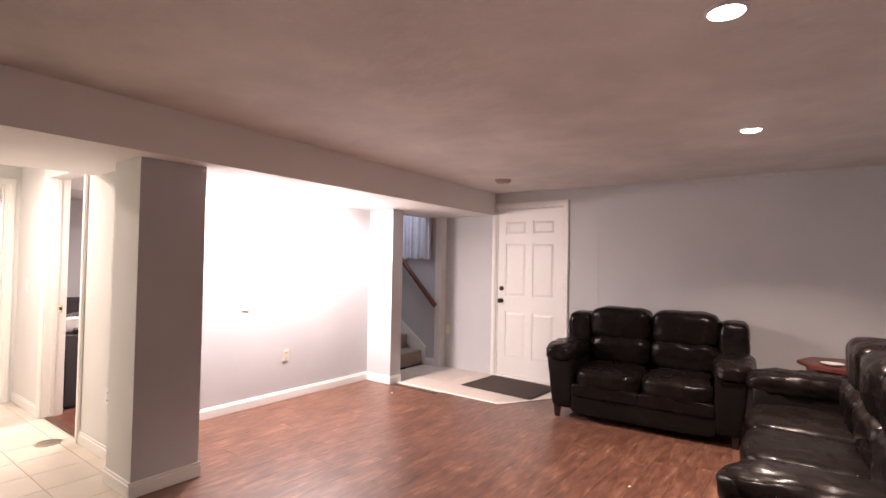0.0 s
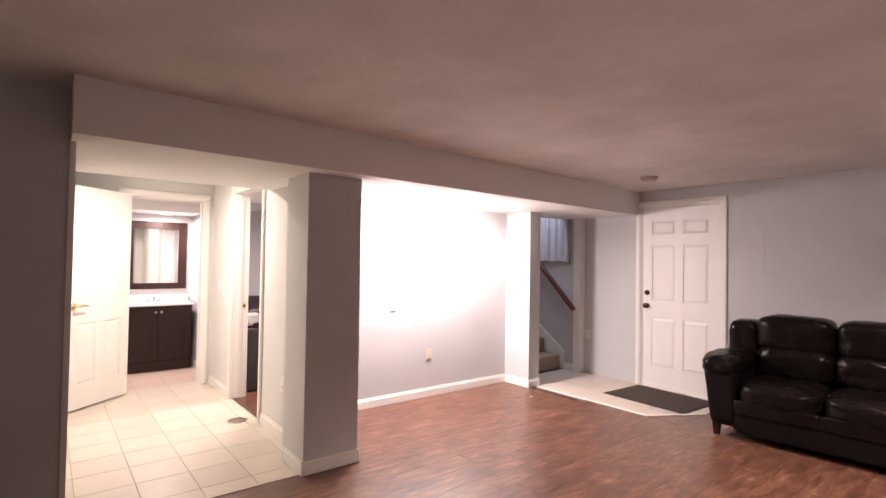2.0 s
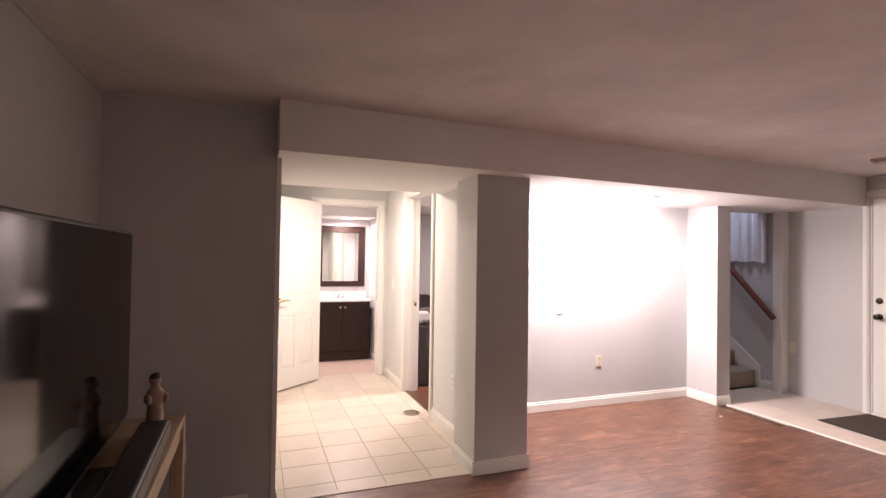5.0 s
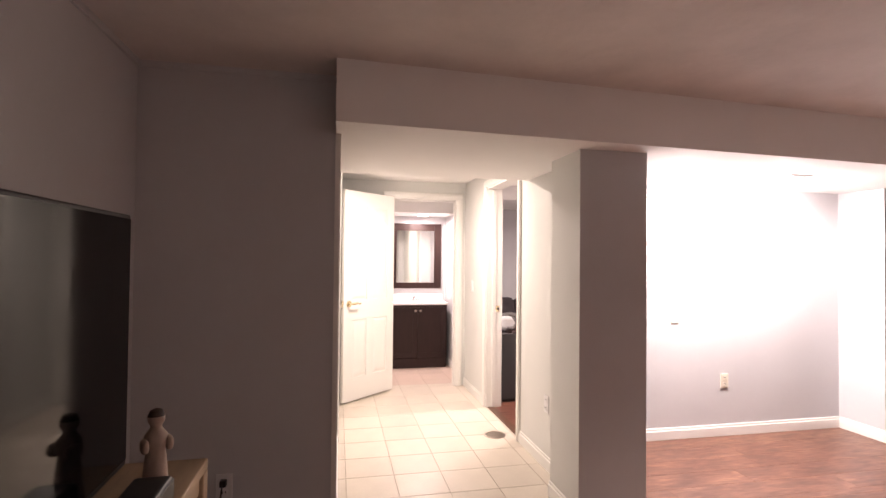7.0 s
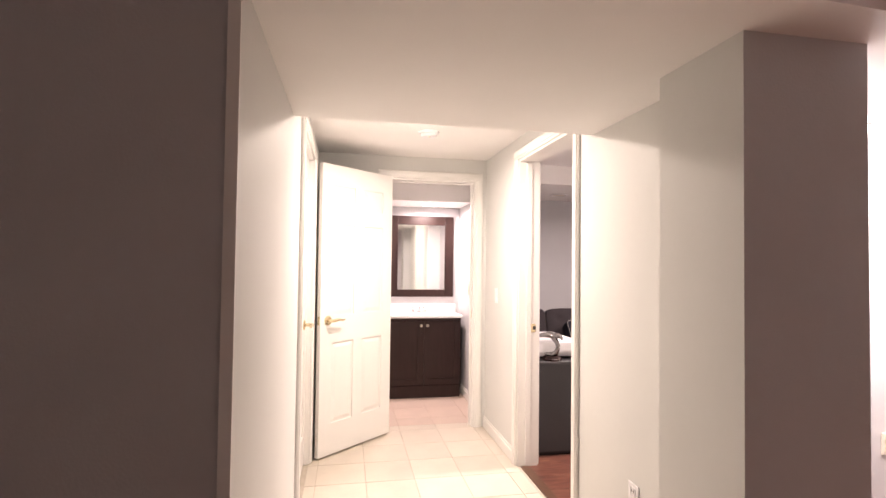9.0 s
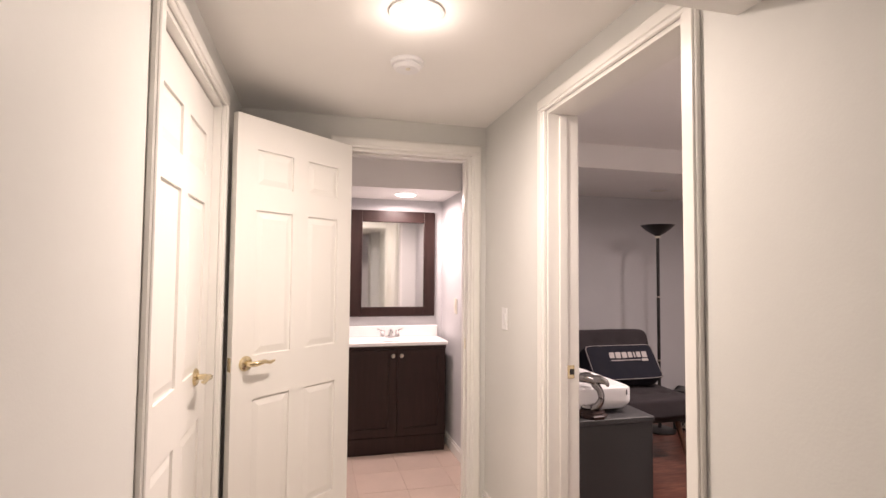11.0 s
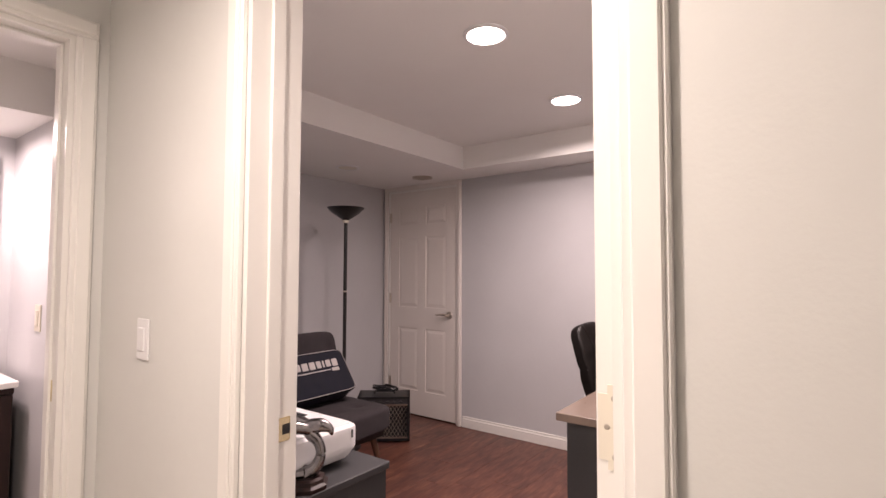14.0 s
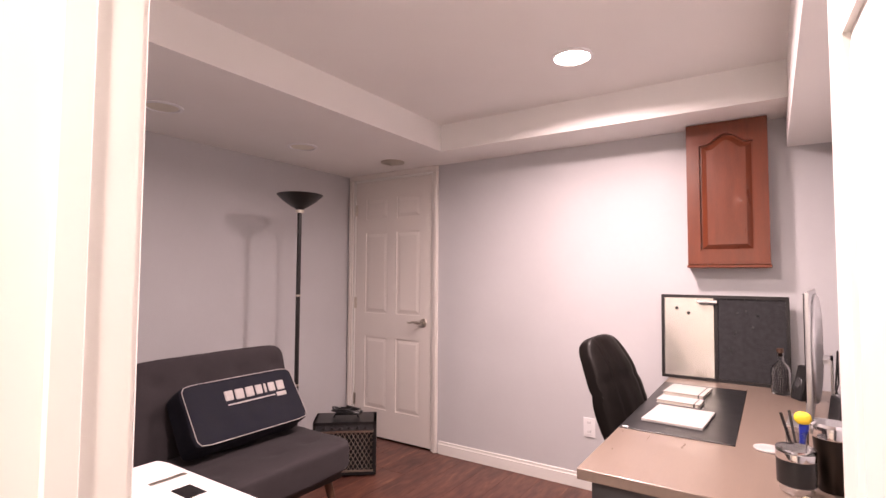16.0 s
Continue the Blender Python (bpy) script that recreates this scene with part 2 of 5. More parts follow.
def pipe(points, radius, n=8, bm=None):
    out = bmesh.new() if bm is None else bm
    pts = [Vector(p) for p in points]
    rings = []
    for i, p in enumerate(pts):
        d = (pts[min(i + 1, len(pts) - 1)] - pts[max(i - 1, 0)]).normalized()
        q = d.to_track_quat("Z", "Y")
        r = radius[i] if isinstance(radius, (list, tuple)) else radius
        rings.append([out.verts.new(p + q @ Vector((r * math.cos(2 * math.pi * k / n), r * math.sin(2 * math.pi * k / n), 0))) for k in range(n)])
    for a, b in zip(rings, rings[1:]):
        for k in range(n):
            out.faces.new((a[k], a[(k + 1) % n], b[(k + 1) % n], b[k]))
    out.faces.new(rings[0][::-1]), out.faces.new(rings[-1])
    return out


def cushion(x0, y0, z0, x1, y1, z1, power=5.0, rough=0.0, seed=0, n=14, bm=None, wrinkle=9.0):
    """A stuffed block: a rounded box with soft faces and creases."""
    tmp = bmesh.new()
    bmesh.ops.create_cube(tmp, size=2)
    bmesh.ops.subdivide_edges(tmp, edges=tmp.edges[:], cuts=n, use_grid_fill=True)
    c = Vector(((x0 + x1) / 2, (y0 + y1) / 2, (z0 + z1) / 2))
    h = Vector((abs(x1 - x0) / 2, abs(y1 - y0) / 2, abs(z1 - z0) / 2))
    for v in tmp.verts:
        p = v.co
        k = (abs(p.x) ** power + abs(p.y) ** power + abs(p.z) ** power) ** (1 / power)
        q = p / k
        w = Vector((q.x * h.x, q.y * h.y, q.z * h.z))
        if rough:
            s = noise.noise(w * wrinkle + Vector((seed * 3.1, seed, 0))) + 0.5 * noise.noise(w * wrinkle * 2.7 + Vector((seed, 0, seed)))
            w += q.normalized() * s * rough
        v.co = c + w
    return merge(bmesh.new() if bm is None else bm, tmp)


def thing(name, m, label, category, group=""):
    ob = new(name)
    ob.empty_display_size = 0.1
    ob.matrix_world = m
    return tagged(ob, label, category, group)


def structure(name, bm, mat, label=""):
    return tagged(finish(bm, name, mat), label, kind="structure")


def boxes(rows, bevel=0.0):
    bm = bmesh.new()
    for r in rows:
        box(*r, bevel=bevel, bm=bm)
    return bm


# ---- large structure ----
T = 0.12
structure("floor_room", box(-5.30, -0.75, -0.10, 0.0, 5.80, -0.012), M_SUBFLOOR, "dark seams under the laminate floor")
structure("floor_hall", box(-7.27, 0.18, -0.11, -4.25, 1.82, -0.0035), M_GROUT, "tan grout bed of the tiled hall")
structure("floor_bath", box(-8.60, 0.18, -0.11, -7.27, 1.85, -0.0035), M_BATHGROUT, "pinkish beige grout of the bathroom floor")
structure("floor_office", box(-8.75, 1.82, -0.10, -5.30, 4.70, -0.012), M_SUBFLOOR, "dark seams under the office laminate")

# main room
structure("wall_north", boxes([(-5.10, ROOM_Y1, -0.1, -4.235, ROOM_Y1 + T, 2.5), (-3.345, ROOM_Y1, -0.1, 0.0, ROOM_Y1 + T, 2.5),
                               (-4.235, ROOM_Y1, 2.075, -3.345, ROOM_Y1 + T, 2.5)]), M_WALL, "grey painted wall around the entry door")
structure("wall_east", box(ROOM_X1, -0.75, -0.1, ROOM_X1 + T, ROOM_Y1, 2.5), M_WALL, "grey painted wall behind the long sofa")
structure("wall_south", box(-4.33, ROOM_Y0 - T, -0.1, ROOM_X1, ROOM_Y0, 2.5), M_WALL, "grey painted wall behind the television")
structure("wall_west", box(-4.33, ROOM_Y0, -0.1, -4.208, HALL_Y0 - 0.003, 2.5), M_WALL, "dim grey wall beside the hall opening")
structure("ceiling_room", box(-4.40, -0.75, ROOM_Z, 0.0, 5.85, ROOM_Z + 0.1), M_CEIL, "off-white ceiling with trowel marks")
# ceiling beam; its face is a little out of square with the room
bm = bmesh.new()
low = [(-3.972, HALL_Y0 - 0.02), (-4.265, ROOM_Y1), (-4.46, ROOM_Y1), (-4.46, HALL_Y0 - 0.02)]
vs = [[bm.verts.new((x, y, z)) for x, y in low] for z in (SOFFIT_Z, ROOM_Z)]
bm.faces.new(vs[0]), bm.faces.new(vs[1][::-1])
for i in range(4):
    bm.faces.new((vs[0][i], vs[0][(i + 1) % 4], vs[1][(i + 1) % 4], vs[1][i]))
structure("beam", bm, M_CEIL_W, "white boxed ceiling beam along the room")
structure("ceiling_alcove", box(-5.30, HALL_Y0, SOFFIT_Z, -4.46, ROOM_Y1, ROOM_Z), M_CEIL_W, "white dropped ceiling over alcove and hall mouth")
column = structure("column", box(-4.57, 1.545, 0, -4.212, 1.94, SOFFIT_Z), M_WALL, "grey boxed column beside the hall")
column.data.materials.append(M_HALLWALL)  # the south face takes the paler hall colour
for face in column.data.polygons:
    face.material_index = 1 if face.normal.y < -0.5 else 0
structure("wall_alcove_back", box(-5.39, 1.82, -0.1, -5.265, 4.66, SOFFIT_Z), M_WALL, "pale wall at the back of the alcove")
structure("wall_nib", box(-5.265, 4.485, -0.1, -4.895, 4.66, SOFFIT_Z), M_WALL, "short pale wall between alcove and stairs")
# stairwell
structure("wall_stair_jamb", boxes([(-5.12, 5.585, -0.1, -5.02, ROOM_Y1, SOFFIT_Z)]), M_TRIM, "white casing at the foot of the stairs")
structure("wall_stair_north", box(-7.6, 5.62, -0.1, -5.12, 5.74, 3.6), M_WALL, "grey stairwell wall carrying the handrail")
structure("wall_stair_south", box(-7.6, 4.66, -0.1, -5.265, 4.78, 3.6), M_WALL, "grey stairwell wall")
structure("wall_stair_end", box(-7.72, 4.66, -0.1, -7.6, 5.74, 3.6), M_WALL, "grey wall at the stair top")
structure("wall_stair_over", box(-5.30, 4.66, ROOM_Z, -5.18, 5.74, 3.6), M_WALL, "grey wall above the stair opening")
structure("ceiling_stair", box(-7.72, 4.66, 3.6, -5.18, 5.74, 3.7), M_CEIL_W, "white stairwell ceiling")

# hall
LD0, LD1 = -6.585, -5.70
structure("wall_hall_south", boxes([(LD1, HALL_Y0 - T, -0.1, -4.212, HALL_Y0, 2.4), (HALL_END, HALL_Y0 - T, -0.1, LD0, HALL_Y0, 2.4),
                                    (LD0, HALL_Y0 - T, 2.06, LD1, HALL_Y0, 2.4)]), M_HALLWALL, "pale hall wall with the closet door")
OD0, OD1 = -6.335, -5.478
structure("wall_hall_north", boxes([(OD1, HALL_Y1, -0.1, -4.57, 1.82, 2.4), (HALL_END - T, HALL_Y1, -0.1, OD0, 1.82, 2.4),
                                    (OD0, HALL_Y1, 2.075, OD1, 1.82, 2.4)]), M_HALLWALL, "pale hall wall with the office doorway")
BD0, BD1 = 0.825, 1.585
structure("wall_hall_end", boxes([(HALL_END - T, 0.18, -0.1, HALL_END, BD0, 2.4), (HALL_END - T, BD1, -0.1, HALL_END, HALL_Y1, 2.4),
                                  (HALL_END - T, BD0, 2.05, HALL_END, BD1, 2.4)]), M_HALLWALL, "pale wall around the bathroom doorway")
structure("ceiling_hall", box(-7.15, HALL_Y0, HALL_Z, -5.30, HALL_Y1, HALL_Z + 0.1), M_CEIL_W, "white hall ceiling")
structure("closet_back", box(LD0 - 0.1, -0.3, -0.1, LD1 + 0.1, -0.2, 2.4), M_HALLWALL, "plain closet back wall")

# bathroom
structure("wall_bath_west", box(BATH_X0 - T, 0.18, -0.1, BATH_X0, 1.86, 2.4), M_WALL, "pale bathroom wall behind the mirror")
structure("wall_bath_north", box(BATH_X0, BATH_Y1, -0.1, HALL_END - T, 1.80, 2.4), M_WALL, "pale bathroom side wall")
structure("wall_bath_south", box(BATH_X0, 0.06, -0.1, HALL_END - T, 0.18, 2.4), M_WALL, "pale bathroom side wall")
structure("ceiling_bath", box(BATH_X0, 0.18, 2.16, HALL_END - T, BATH_Y1, 2.26), M_CEIL_W, "white bathroom ceiling")
structure("soffit_bath", box(BATH_X0, 0.18, 1.955, -7.86, BATH_Y1, 2.16), M_CEIL_W, "white soffit over the vanity")

# office
CD0, CD1 = -8.56, -7.755
structure("wall_office_west", box(OFF_X0 - T, 1.86, -0.1, OFF_X0, 4.7, 2.4), M_WALL, "pale grey office wall behind the futon")
structure("wall_office_north", boxes([(CD1, OFF_Y1, -0.1, OFF_X1, 4.66, 2.4), (OFF_X0, OFF_Y1, -0.1, CD0, 4.66, 2.4),
                                      (CD0, OFF_Y1, 2.065, CD1, 4.66, 2.4)]), M_WALL, "pale grey office wall with closet door")
structure("wall_office_south", box(OFF_X0, 1.82, -0.1, HALL_END - T, 1.86, 2.4), M_WALL, "pale grey office wall")
structure("ceiling_office", box(OFF_X0, 1.82, OFF_Z, OFF_X1, OFF_Y1, OFF_Z + 0.1), M_CEIL_W, "white office ceiling")
structure("soffit_office_west", box(OFF_X0, 1.86, OFFS_Z, -7.46, OFF_Y1, OFF_Z), M_CEIL_W, "white soffit along the futon wall")
structure("soffit_office_north", box(-7.46, 4.225, OFFS_Z, -5.575, OFF_Y1, OFF_Z), M_CEIL_W, "white soffit along the closet wall")
structure("soffit_office_east", box(-5.575, 1.82, 1.95, OFF_X1, OFF_Y1, OFF_Z), M_CEIL_W, "white soffit above the desk")


# ---- trim, doors and fittings ----
def casing_bm(w, h, width=0.06, depth=0.016):
    """Three mitre-less boards round an opening w x h, lying on the plane y = 0 and standing out towards -y."""
    bm = bmesh.new()
    for a, d in ((0.0, depth), (0.014, depth + 0.006)):
        for x0, x1, z0, z1 in ((-width + a * 0.5, -a, 0, h), (w + a, w + width - a * 0.5, 0, h)):
            box(x0, -d, z0, x1, 0.0 if a == 0 else -depth + 0.004, z1, 0.003, 1, bm)
        box(-width + a * 0.5, -d, h + a, w + width - a * 0.5, 0.0 if a == 0 else -depth + 0.004, h + width - a * 0.5, 0.003, 1, bm)
    return bm


def casing(name, m, w, h, label, mat=M_TRIM, width=0.06):
    ob = structure(name, casing_bm(w, h, width), mat, label)
    ob.matrix_world = m
    return ob


def jamb(name, m, w, h, depth, label, stop=0.05, stops=True):
    ob = structure(name, box(0, 0, h - 0.016, w, depth, h), M_TRIM, label)
    for x0, x1 in ((0, 0.016), (w - 0.016, w)):
        part("side_jamb", box(x0, 0, 0, x1, depth, h - 0.016), M_TRIM, ob)
    for row in ((0.016, stop, 0, 0.026, stop + 0.035, h - 0.026), (w - 0.026, stop, 0, w - 0.016, stop + 0.035, h - 0.026),
                (0.016, stop, h - 0.026, w - 0.016, stop + 0.035, h - 0.016)):
        if stops:
            part("door_stop", box(*row, 0.002, 1), M_TRIM, ob)
    ob.matrix_world = m
    return ob


def lever(parent, x, z, y, side, way, mat):
    """A lever handle: rose, neck and curved arm; side is -1 or +1 along y, way along x."""
    rose = part("rose", lathe([(0.031, 0), (0.033, 0.004), (0.028, 0.011), (0.014, 0.014)], 20, None,
                              pose(x, y, z, 90 if side < 0 else -90)), mat, parent, smooth=True)
    arm = [(x, y + side * 0.01, z), (x, y + side * 0.045, z), (x + way * 0.02, y + side * 0.055, z + 0.002), (x + way * 0.06, y + side * 0.055, z + 0.007),
           (x + way * 0.09, y + side * 0.052, z - 0.002), (x + way * 0.115, y + side * 0.05, z + 0.004)]
    part("handle", pipe(arm, [0.011, 0.011, 0.012, 0.009, 0.008, 0.005], 10), mat, parent, smooth=True)
    return rose


def knob(parent, x, z, y, side, mat, r=0.027):
    part("handle", lathe([(0.028, 0), (0.028, 0.006), (0.011, 0.012), (0.011, 0.03), (r, 0.042), (r + 0.002, 0.052), (r * 0.8, 0.064), (0.004, 0.068)], 20,
                         None, pose(x, y, z, 90 if side < 0 else -90)), mat, parent, smooth=True)


PANEL_ROWS = ((0.215, 0.775), (0.965, 1.61), (1.72, 1.885))


def panel_door(name, m, w, h, label, mat, thick=0.035):
    """A six-panel door; the hinge edge stands at x = 0, thickness from y = 0 to thick."""
    door = thing(name, m, label, "door")
    k = h / 2.03
    stile, mid = 0.11 * min(1, w / 0.75), 0.09
    cols = ((stile, w / 2 - mid / 2), (w / 2 + mid / 2, w - stile))
    zs = [0, *[z * k for row in PANEL_ROWS for z in row], h]
    bm = bmesh.new()
    for x0, x1 in ((0, stile), (w / 2 - mid / 2, w / 2 + mid / 2), (w - stile, w)):
        box(x0, 0, 0, x1, thick, h, 0, 1, bm)
    for i in range(0, len(zs), 2):
        for x0, x1 in cols:
            box(x0, 0, zs[i], x1, thick, zs[i + 1], 0, 1, bm)
    for x0, x1 in cols:
        box(x0, 0.009, 0.1, x1, thick - 0.009, h - 0.06, 0, 1, bm)
    part("slab", bm, mat, door)
    for z0, z1 in PANEL_ROWS:
        for x0, x1 in cols:
            pm = bmesh.new()
            for side in (0, 1):
                y_in, y_out = (0.0095, 0.002) if side == 0 else (thick - 0.0095, thick - 0.002)
                a, b = 0.007, 0.036
                lo = [pm.verts.new(p) for p in ((x0 + a, y_in, z0 * k + a), (x1 - a, y_in, z0 * k + a), (x1 - a, y_in, z1 * k - a), (x0 + a, y_in, z1 * k - a))]
                hi = [pm.verts.new(p) for p in ((x0 + b, y_out, z0 * k + b), (x1 - b, y_out, z0 * k + b), (x1 - b, y_out, z1 * k - b), (x0 + b, y_out, z1 * k - b))]
                pm.faces.new(hi)
                for i in range(4):
                    pm.faces.new((lo[i], lo[(i + 1) % 4], hi[(i + 1) % 4], hi[i]))
            part("panel", pm, mat, door)
    return door


def hinge(parent, x, z, y, mat=M_NICKEL, h=0.09):
    part("hinge", box(x - 0.012, y - 0.004, z, x + 0.012, y + 0.002, z + h, 0.002, 1, rod((x, y - 0.006, z), (x, y - 0.006, z + h), 0.006)), mat, parent)


def plate(name, m, label, kind_of, w=0.072, h=0.116, mat=M_IVORY):
    """A wall plate on y = 0 facing -y: an outlet or a switch."""
    p = thing(name, m, label, "switch" if kind_of == "switch" else "outlet")
    part("cover", box(-w / 2, -0.006, -h / 2, w / 2, 0, h / 2, 0.003, 2), mat, p)
    if kind_of == "switch":
        part("rocker", box(-0.017, -0.010, -0.033, 0.017, -0.005, 0.033, 0.002, 1), mat, p)
    elif kind_of == "outlet":
        for z in (-0.026, 0.026):
            f = part("socket", box(-0.016, -0.0085, z - 0.016, 0.016, -0.005, z + 0.016, 0.004, 2), mat, p)
            part("slot", boxes([(-0.008, -0.0095, z - 0.002, -0.005, -0.008, z + 0.008), (0.005, -0.0095, z - 0.002, 0.008, -0.008, z + 0.008)]), M_BLACKPLASTIC, f)
    return p


FACE_S, FACE_N, FACE_E, FACE_W = 0, 180, 90, -90  # turns that make -y face south, north, east, west

# entry door in the north wall
casing("trim_entry", pose(-4.235, ROOM_Y1, 0), 0.89, 2.075, "white painted casing of the entry door")
jamb("doorframe_entry", pose(-4.235, ROOM_Y1, 0), 0.89, 2.075, T, "white entry door frame")
entry = panel_door("entry_door", pose(-3.362, ROOM_Y1 + 0.052, 0.025, 0, 0, 180), 0.855, 2.03, "closed white six-panel entry door with black knob", M_DOOR, 0.044)
for z in (0.28, 1.05, 1.78):
    hinge(entry, 0.0, z, 0.056, M_TRIM)
knob(entry, 0.80, 0.905, 0.044, 1, M_BRONZE)
part("deadbolt", lathe([(0.029, 0), (0.03, 0.008), (0.024, 0.02), (0.016, 0.022)], 20, None, pose(0.80, 0.044, 1.055, -90)), M_BRONZE, entry, "black deadbolt", True)
structure("threshold", box(-4.22, ROOM_Y1 - 0.02, 0, -3.36, ROOM_Y1 + 0.10, 0.022, 0.006), M_TRIM, "white door threshold")
structure("trim_drip", boxes([(-4.30, ROOM_Y1 - 0.012, ROOM_Z - 0.028, ROOM_X1, ROOM_Y1, ROOM_Z)]), M_WALL, "narrow cove strip at the ceiling")
structure("trim_cove_west", boxes([(-4.208, ROOM_Y0, ROOM_Z - 0.028, -4.196, HALL_Y0 - 0.02, ROOM_Z), (-4.196, ROOM_Y0, ROOM_Z - 0.028, ROOM_X1, ROOM_Y0 + 0.012, ROOM_Z)]), M_WALL, "narrow cove strip at the ceiling")
structure("trim_corner", boxes([(-4.206, HALL_Y0 - 0.022, 0, -4.198, HALL_Y0 + 0.004, SOFFIT_Z)]), M_TRIM, "white corner bead of the hall opening")
structure("trim_seam", boxes([(-2.955, ROOM_Y1 - 0.003, 0.9, -2.945, ROOM_Y1, 1.9)]), M_WALL, "faint vertical panel seam in the wall")

# closet door in the hall
casing("trim_hall_closet", pose(LD1, HALL_Y0, 0, 0, 0, 180), LD1 - LD0, 2.06, "white casing of the hall closet door")
jamb("doorframe_hall_closet", pose(LD1, HALL_Y0, 0, 0, 0, 180), LD1 - LD0, 2.06, T, "white frame of the hall closet door", 0.09)
closet = panel_door("closet_door", pose(LD1 - 0.018, HALL_Y0 - 0.03, 0.012, 0, 0, 180), LD1 - LD0 - 0.036, 2.025, "closed white six-panel closet door with brass lever", M_DOOR)
lever(closet, 0.65, 0.945, 0.0, -1, -1, M_BRASS)

# bathroom doorway, its door standing open into the hall
casing("trim_bath", pose(HALL_END, BD0, 0, 0, 0, 90), BD1 - BD0, 2.05, "white casing of the bathroom doorway")
jamb("doorframe_bath", pose(HALL_END, BD0, 0, 0, 0, 90), BD1 - BD0, 2.05, T, "white frame of the bathroom doorway", 0.045)
swing = math.degrees(math.atan2(0.334 - 0.858, -6.642 + 7.112))
bath_door = panel_door("bathroom_door", pose(-7.112, 0.858, 0.015, 0, 0, swing), 0.70, 2.03, "open white six-panel door with brass lever handle", M_DOOR)
lever(bath_door, 0.635, 0.935, 0.035, 1, -1, M_BRASS)
lever(bath_door, 0.635, 0.935, 0.0, -1, -1, M_BRASS)
part("latch_plate", box(0.699, 0.007, 0.905, 0.702, 0.028, 0.965, 0.001, 1), M_BRASS, bath_door, "brass latch plate")
for z in (0.2, 1.0, 1.8):
    hinge(bath_door, 0.0, z, 0.0, M_BRASS)
tagged(finish(box(-7.235, BD1 - 0.0185, 0.90, -7.19, BD1 - 0.0155, 0.965, 0.001, 1), "strike_plate", M_BRASS), "small brass strike plate in the bathroom jamb", "strike plate")

# office doorway
OW = OD1 - OD0
casing("trim_office", pose(OD0, HALL_Y1, 0), OW, 2.075, "white moulded casing of the office doorway")
jamb("doorframe_office", pose(OD0, HALL_Y1, 0), OW, 2.075, 1.82 - HALL_Y1, "white frame of the office doorway", 0.04, False)
part("door_stop", box(0.016, 0.05, 0, 0.027, 0.085, 2.05, 0.002, 1), M_TRIM, bpy.data.objects["doorframe_office"])
casing("trim_office_inside", pose(OD1, 1.82, 0, 0, 0, 180), OW, 2.075, "white casing on the office side")
office_door = panel_door("office_door", pose(-5.497, 1.728, 0.015, 0, 0, 92.8), 0.755, 2.03, "open white six-panel office door with brass knob", M_DOOR)
knob(office_door, 0.69, 0.93, 0.035, 1, M_BRASS)
knob(office_door, 0.69, 0.93, 0.0, -1, M_BRASS)
strike = thing("strike_plate", pose(OD0 + 0.016, 1.788, 0.925, 0, 0, 90), "brass strike plate let into the door jamb", "strike plate")
part("plate", box(-0.026, -0.002, -0.028, 0.014, 0.0, 0.028, 0.002, 1), M_BRASS, strike)
part("latch_hole", box(-0.008, -0.003, -0.012, 0.012, -0.001, 0.012), M_BLACKPLASTIC, strike, "dark latch hole")
for z in (0.20, 1.02, 1.80):
    leaf = box(-0.0025, 0.0, z, 0.0, 0.032, z + 0.115)
    bmesh.ops.bevel(leaf, geom=[e for e in leaf.edges if abs(e.verts[0].co.x - e.verts[1].co.x) > 0.001 and e.verts[0].co.y > 0.02], offset=0.013, segments=4, affect="EDGES")
    hl = part("hinge", leaf, M_IVORY, office_door, "satin hinge leaf with rounded corners")
    for dy, dz in ((0.010, 0.018), (0.020, 0.0575), (0.010, 0.097)):
        part("screw", lathe([(0.0042, 0), (0.003, 0.0012)], 10, None, pose(-0.0025, dy, z + dz, 0, -90)), M_NICKEL, hl)

# closet door in the office
casing("trim_office_closet", pose(CD0, OFF_Y1, 0), CD1 - CD0, 2.065, "cream casing of the office closet door", M_CREAM, 0.045)
jamb("doorframe_office_closet", pose(CD0, OFF_Y1, 0), CD1 - CD0, 2.065, 0.085, "white frame of the office closet door", 0.05)
oc = panel_door("closet_door", pose(CD0 + 0.018, OFF_Y1 + 0.006, 0.012, 0, 0, 0), CD1 - CD0 - 0.036, 2.035, "closed cream six-panel closet door with nickel lever", M_CREAM)
lever(oc, 0.695, 0.915, 0.0, -1, -1, M_NICKEL)
for z in (0.22, 1.0, 1.76):
    hinge(oc, 0.004, z, 0.0)
structure("closet_back_office", box(-8.7, 4.70, -0.1, -7.6, 4.76, 2.4), M_WALL, "plain closet back")


# baseboards
def baseboard(x0, y0, x1, y1, side):
    """A board with a stepped top along one wall; side: the way it stands out from that wall."""
    sx, sy = side
    d0, d1 = 0.014, 0.008
    bm = box(min(x0, x1 + sx * d0, x1), min(y0, y1 + sy * d0, y1), 0, max(x1, x0 + sx * d0, x0), max(y1, y0 + sy * d0, y0), 0.072, 0.002, 1)
    box(min(x0, x1 + sx * d1, x1), min(y0, y1 + sy * d1, y1), 0.070, max(x1, x0 + sx * d1, x0), max(y1, y0 + sy * d1, y0), 0.092, 0.003, 1, bm)
    structure("baseboard", bm, M_TRIM, "white painted baseboard")


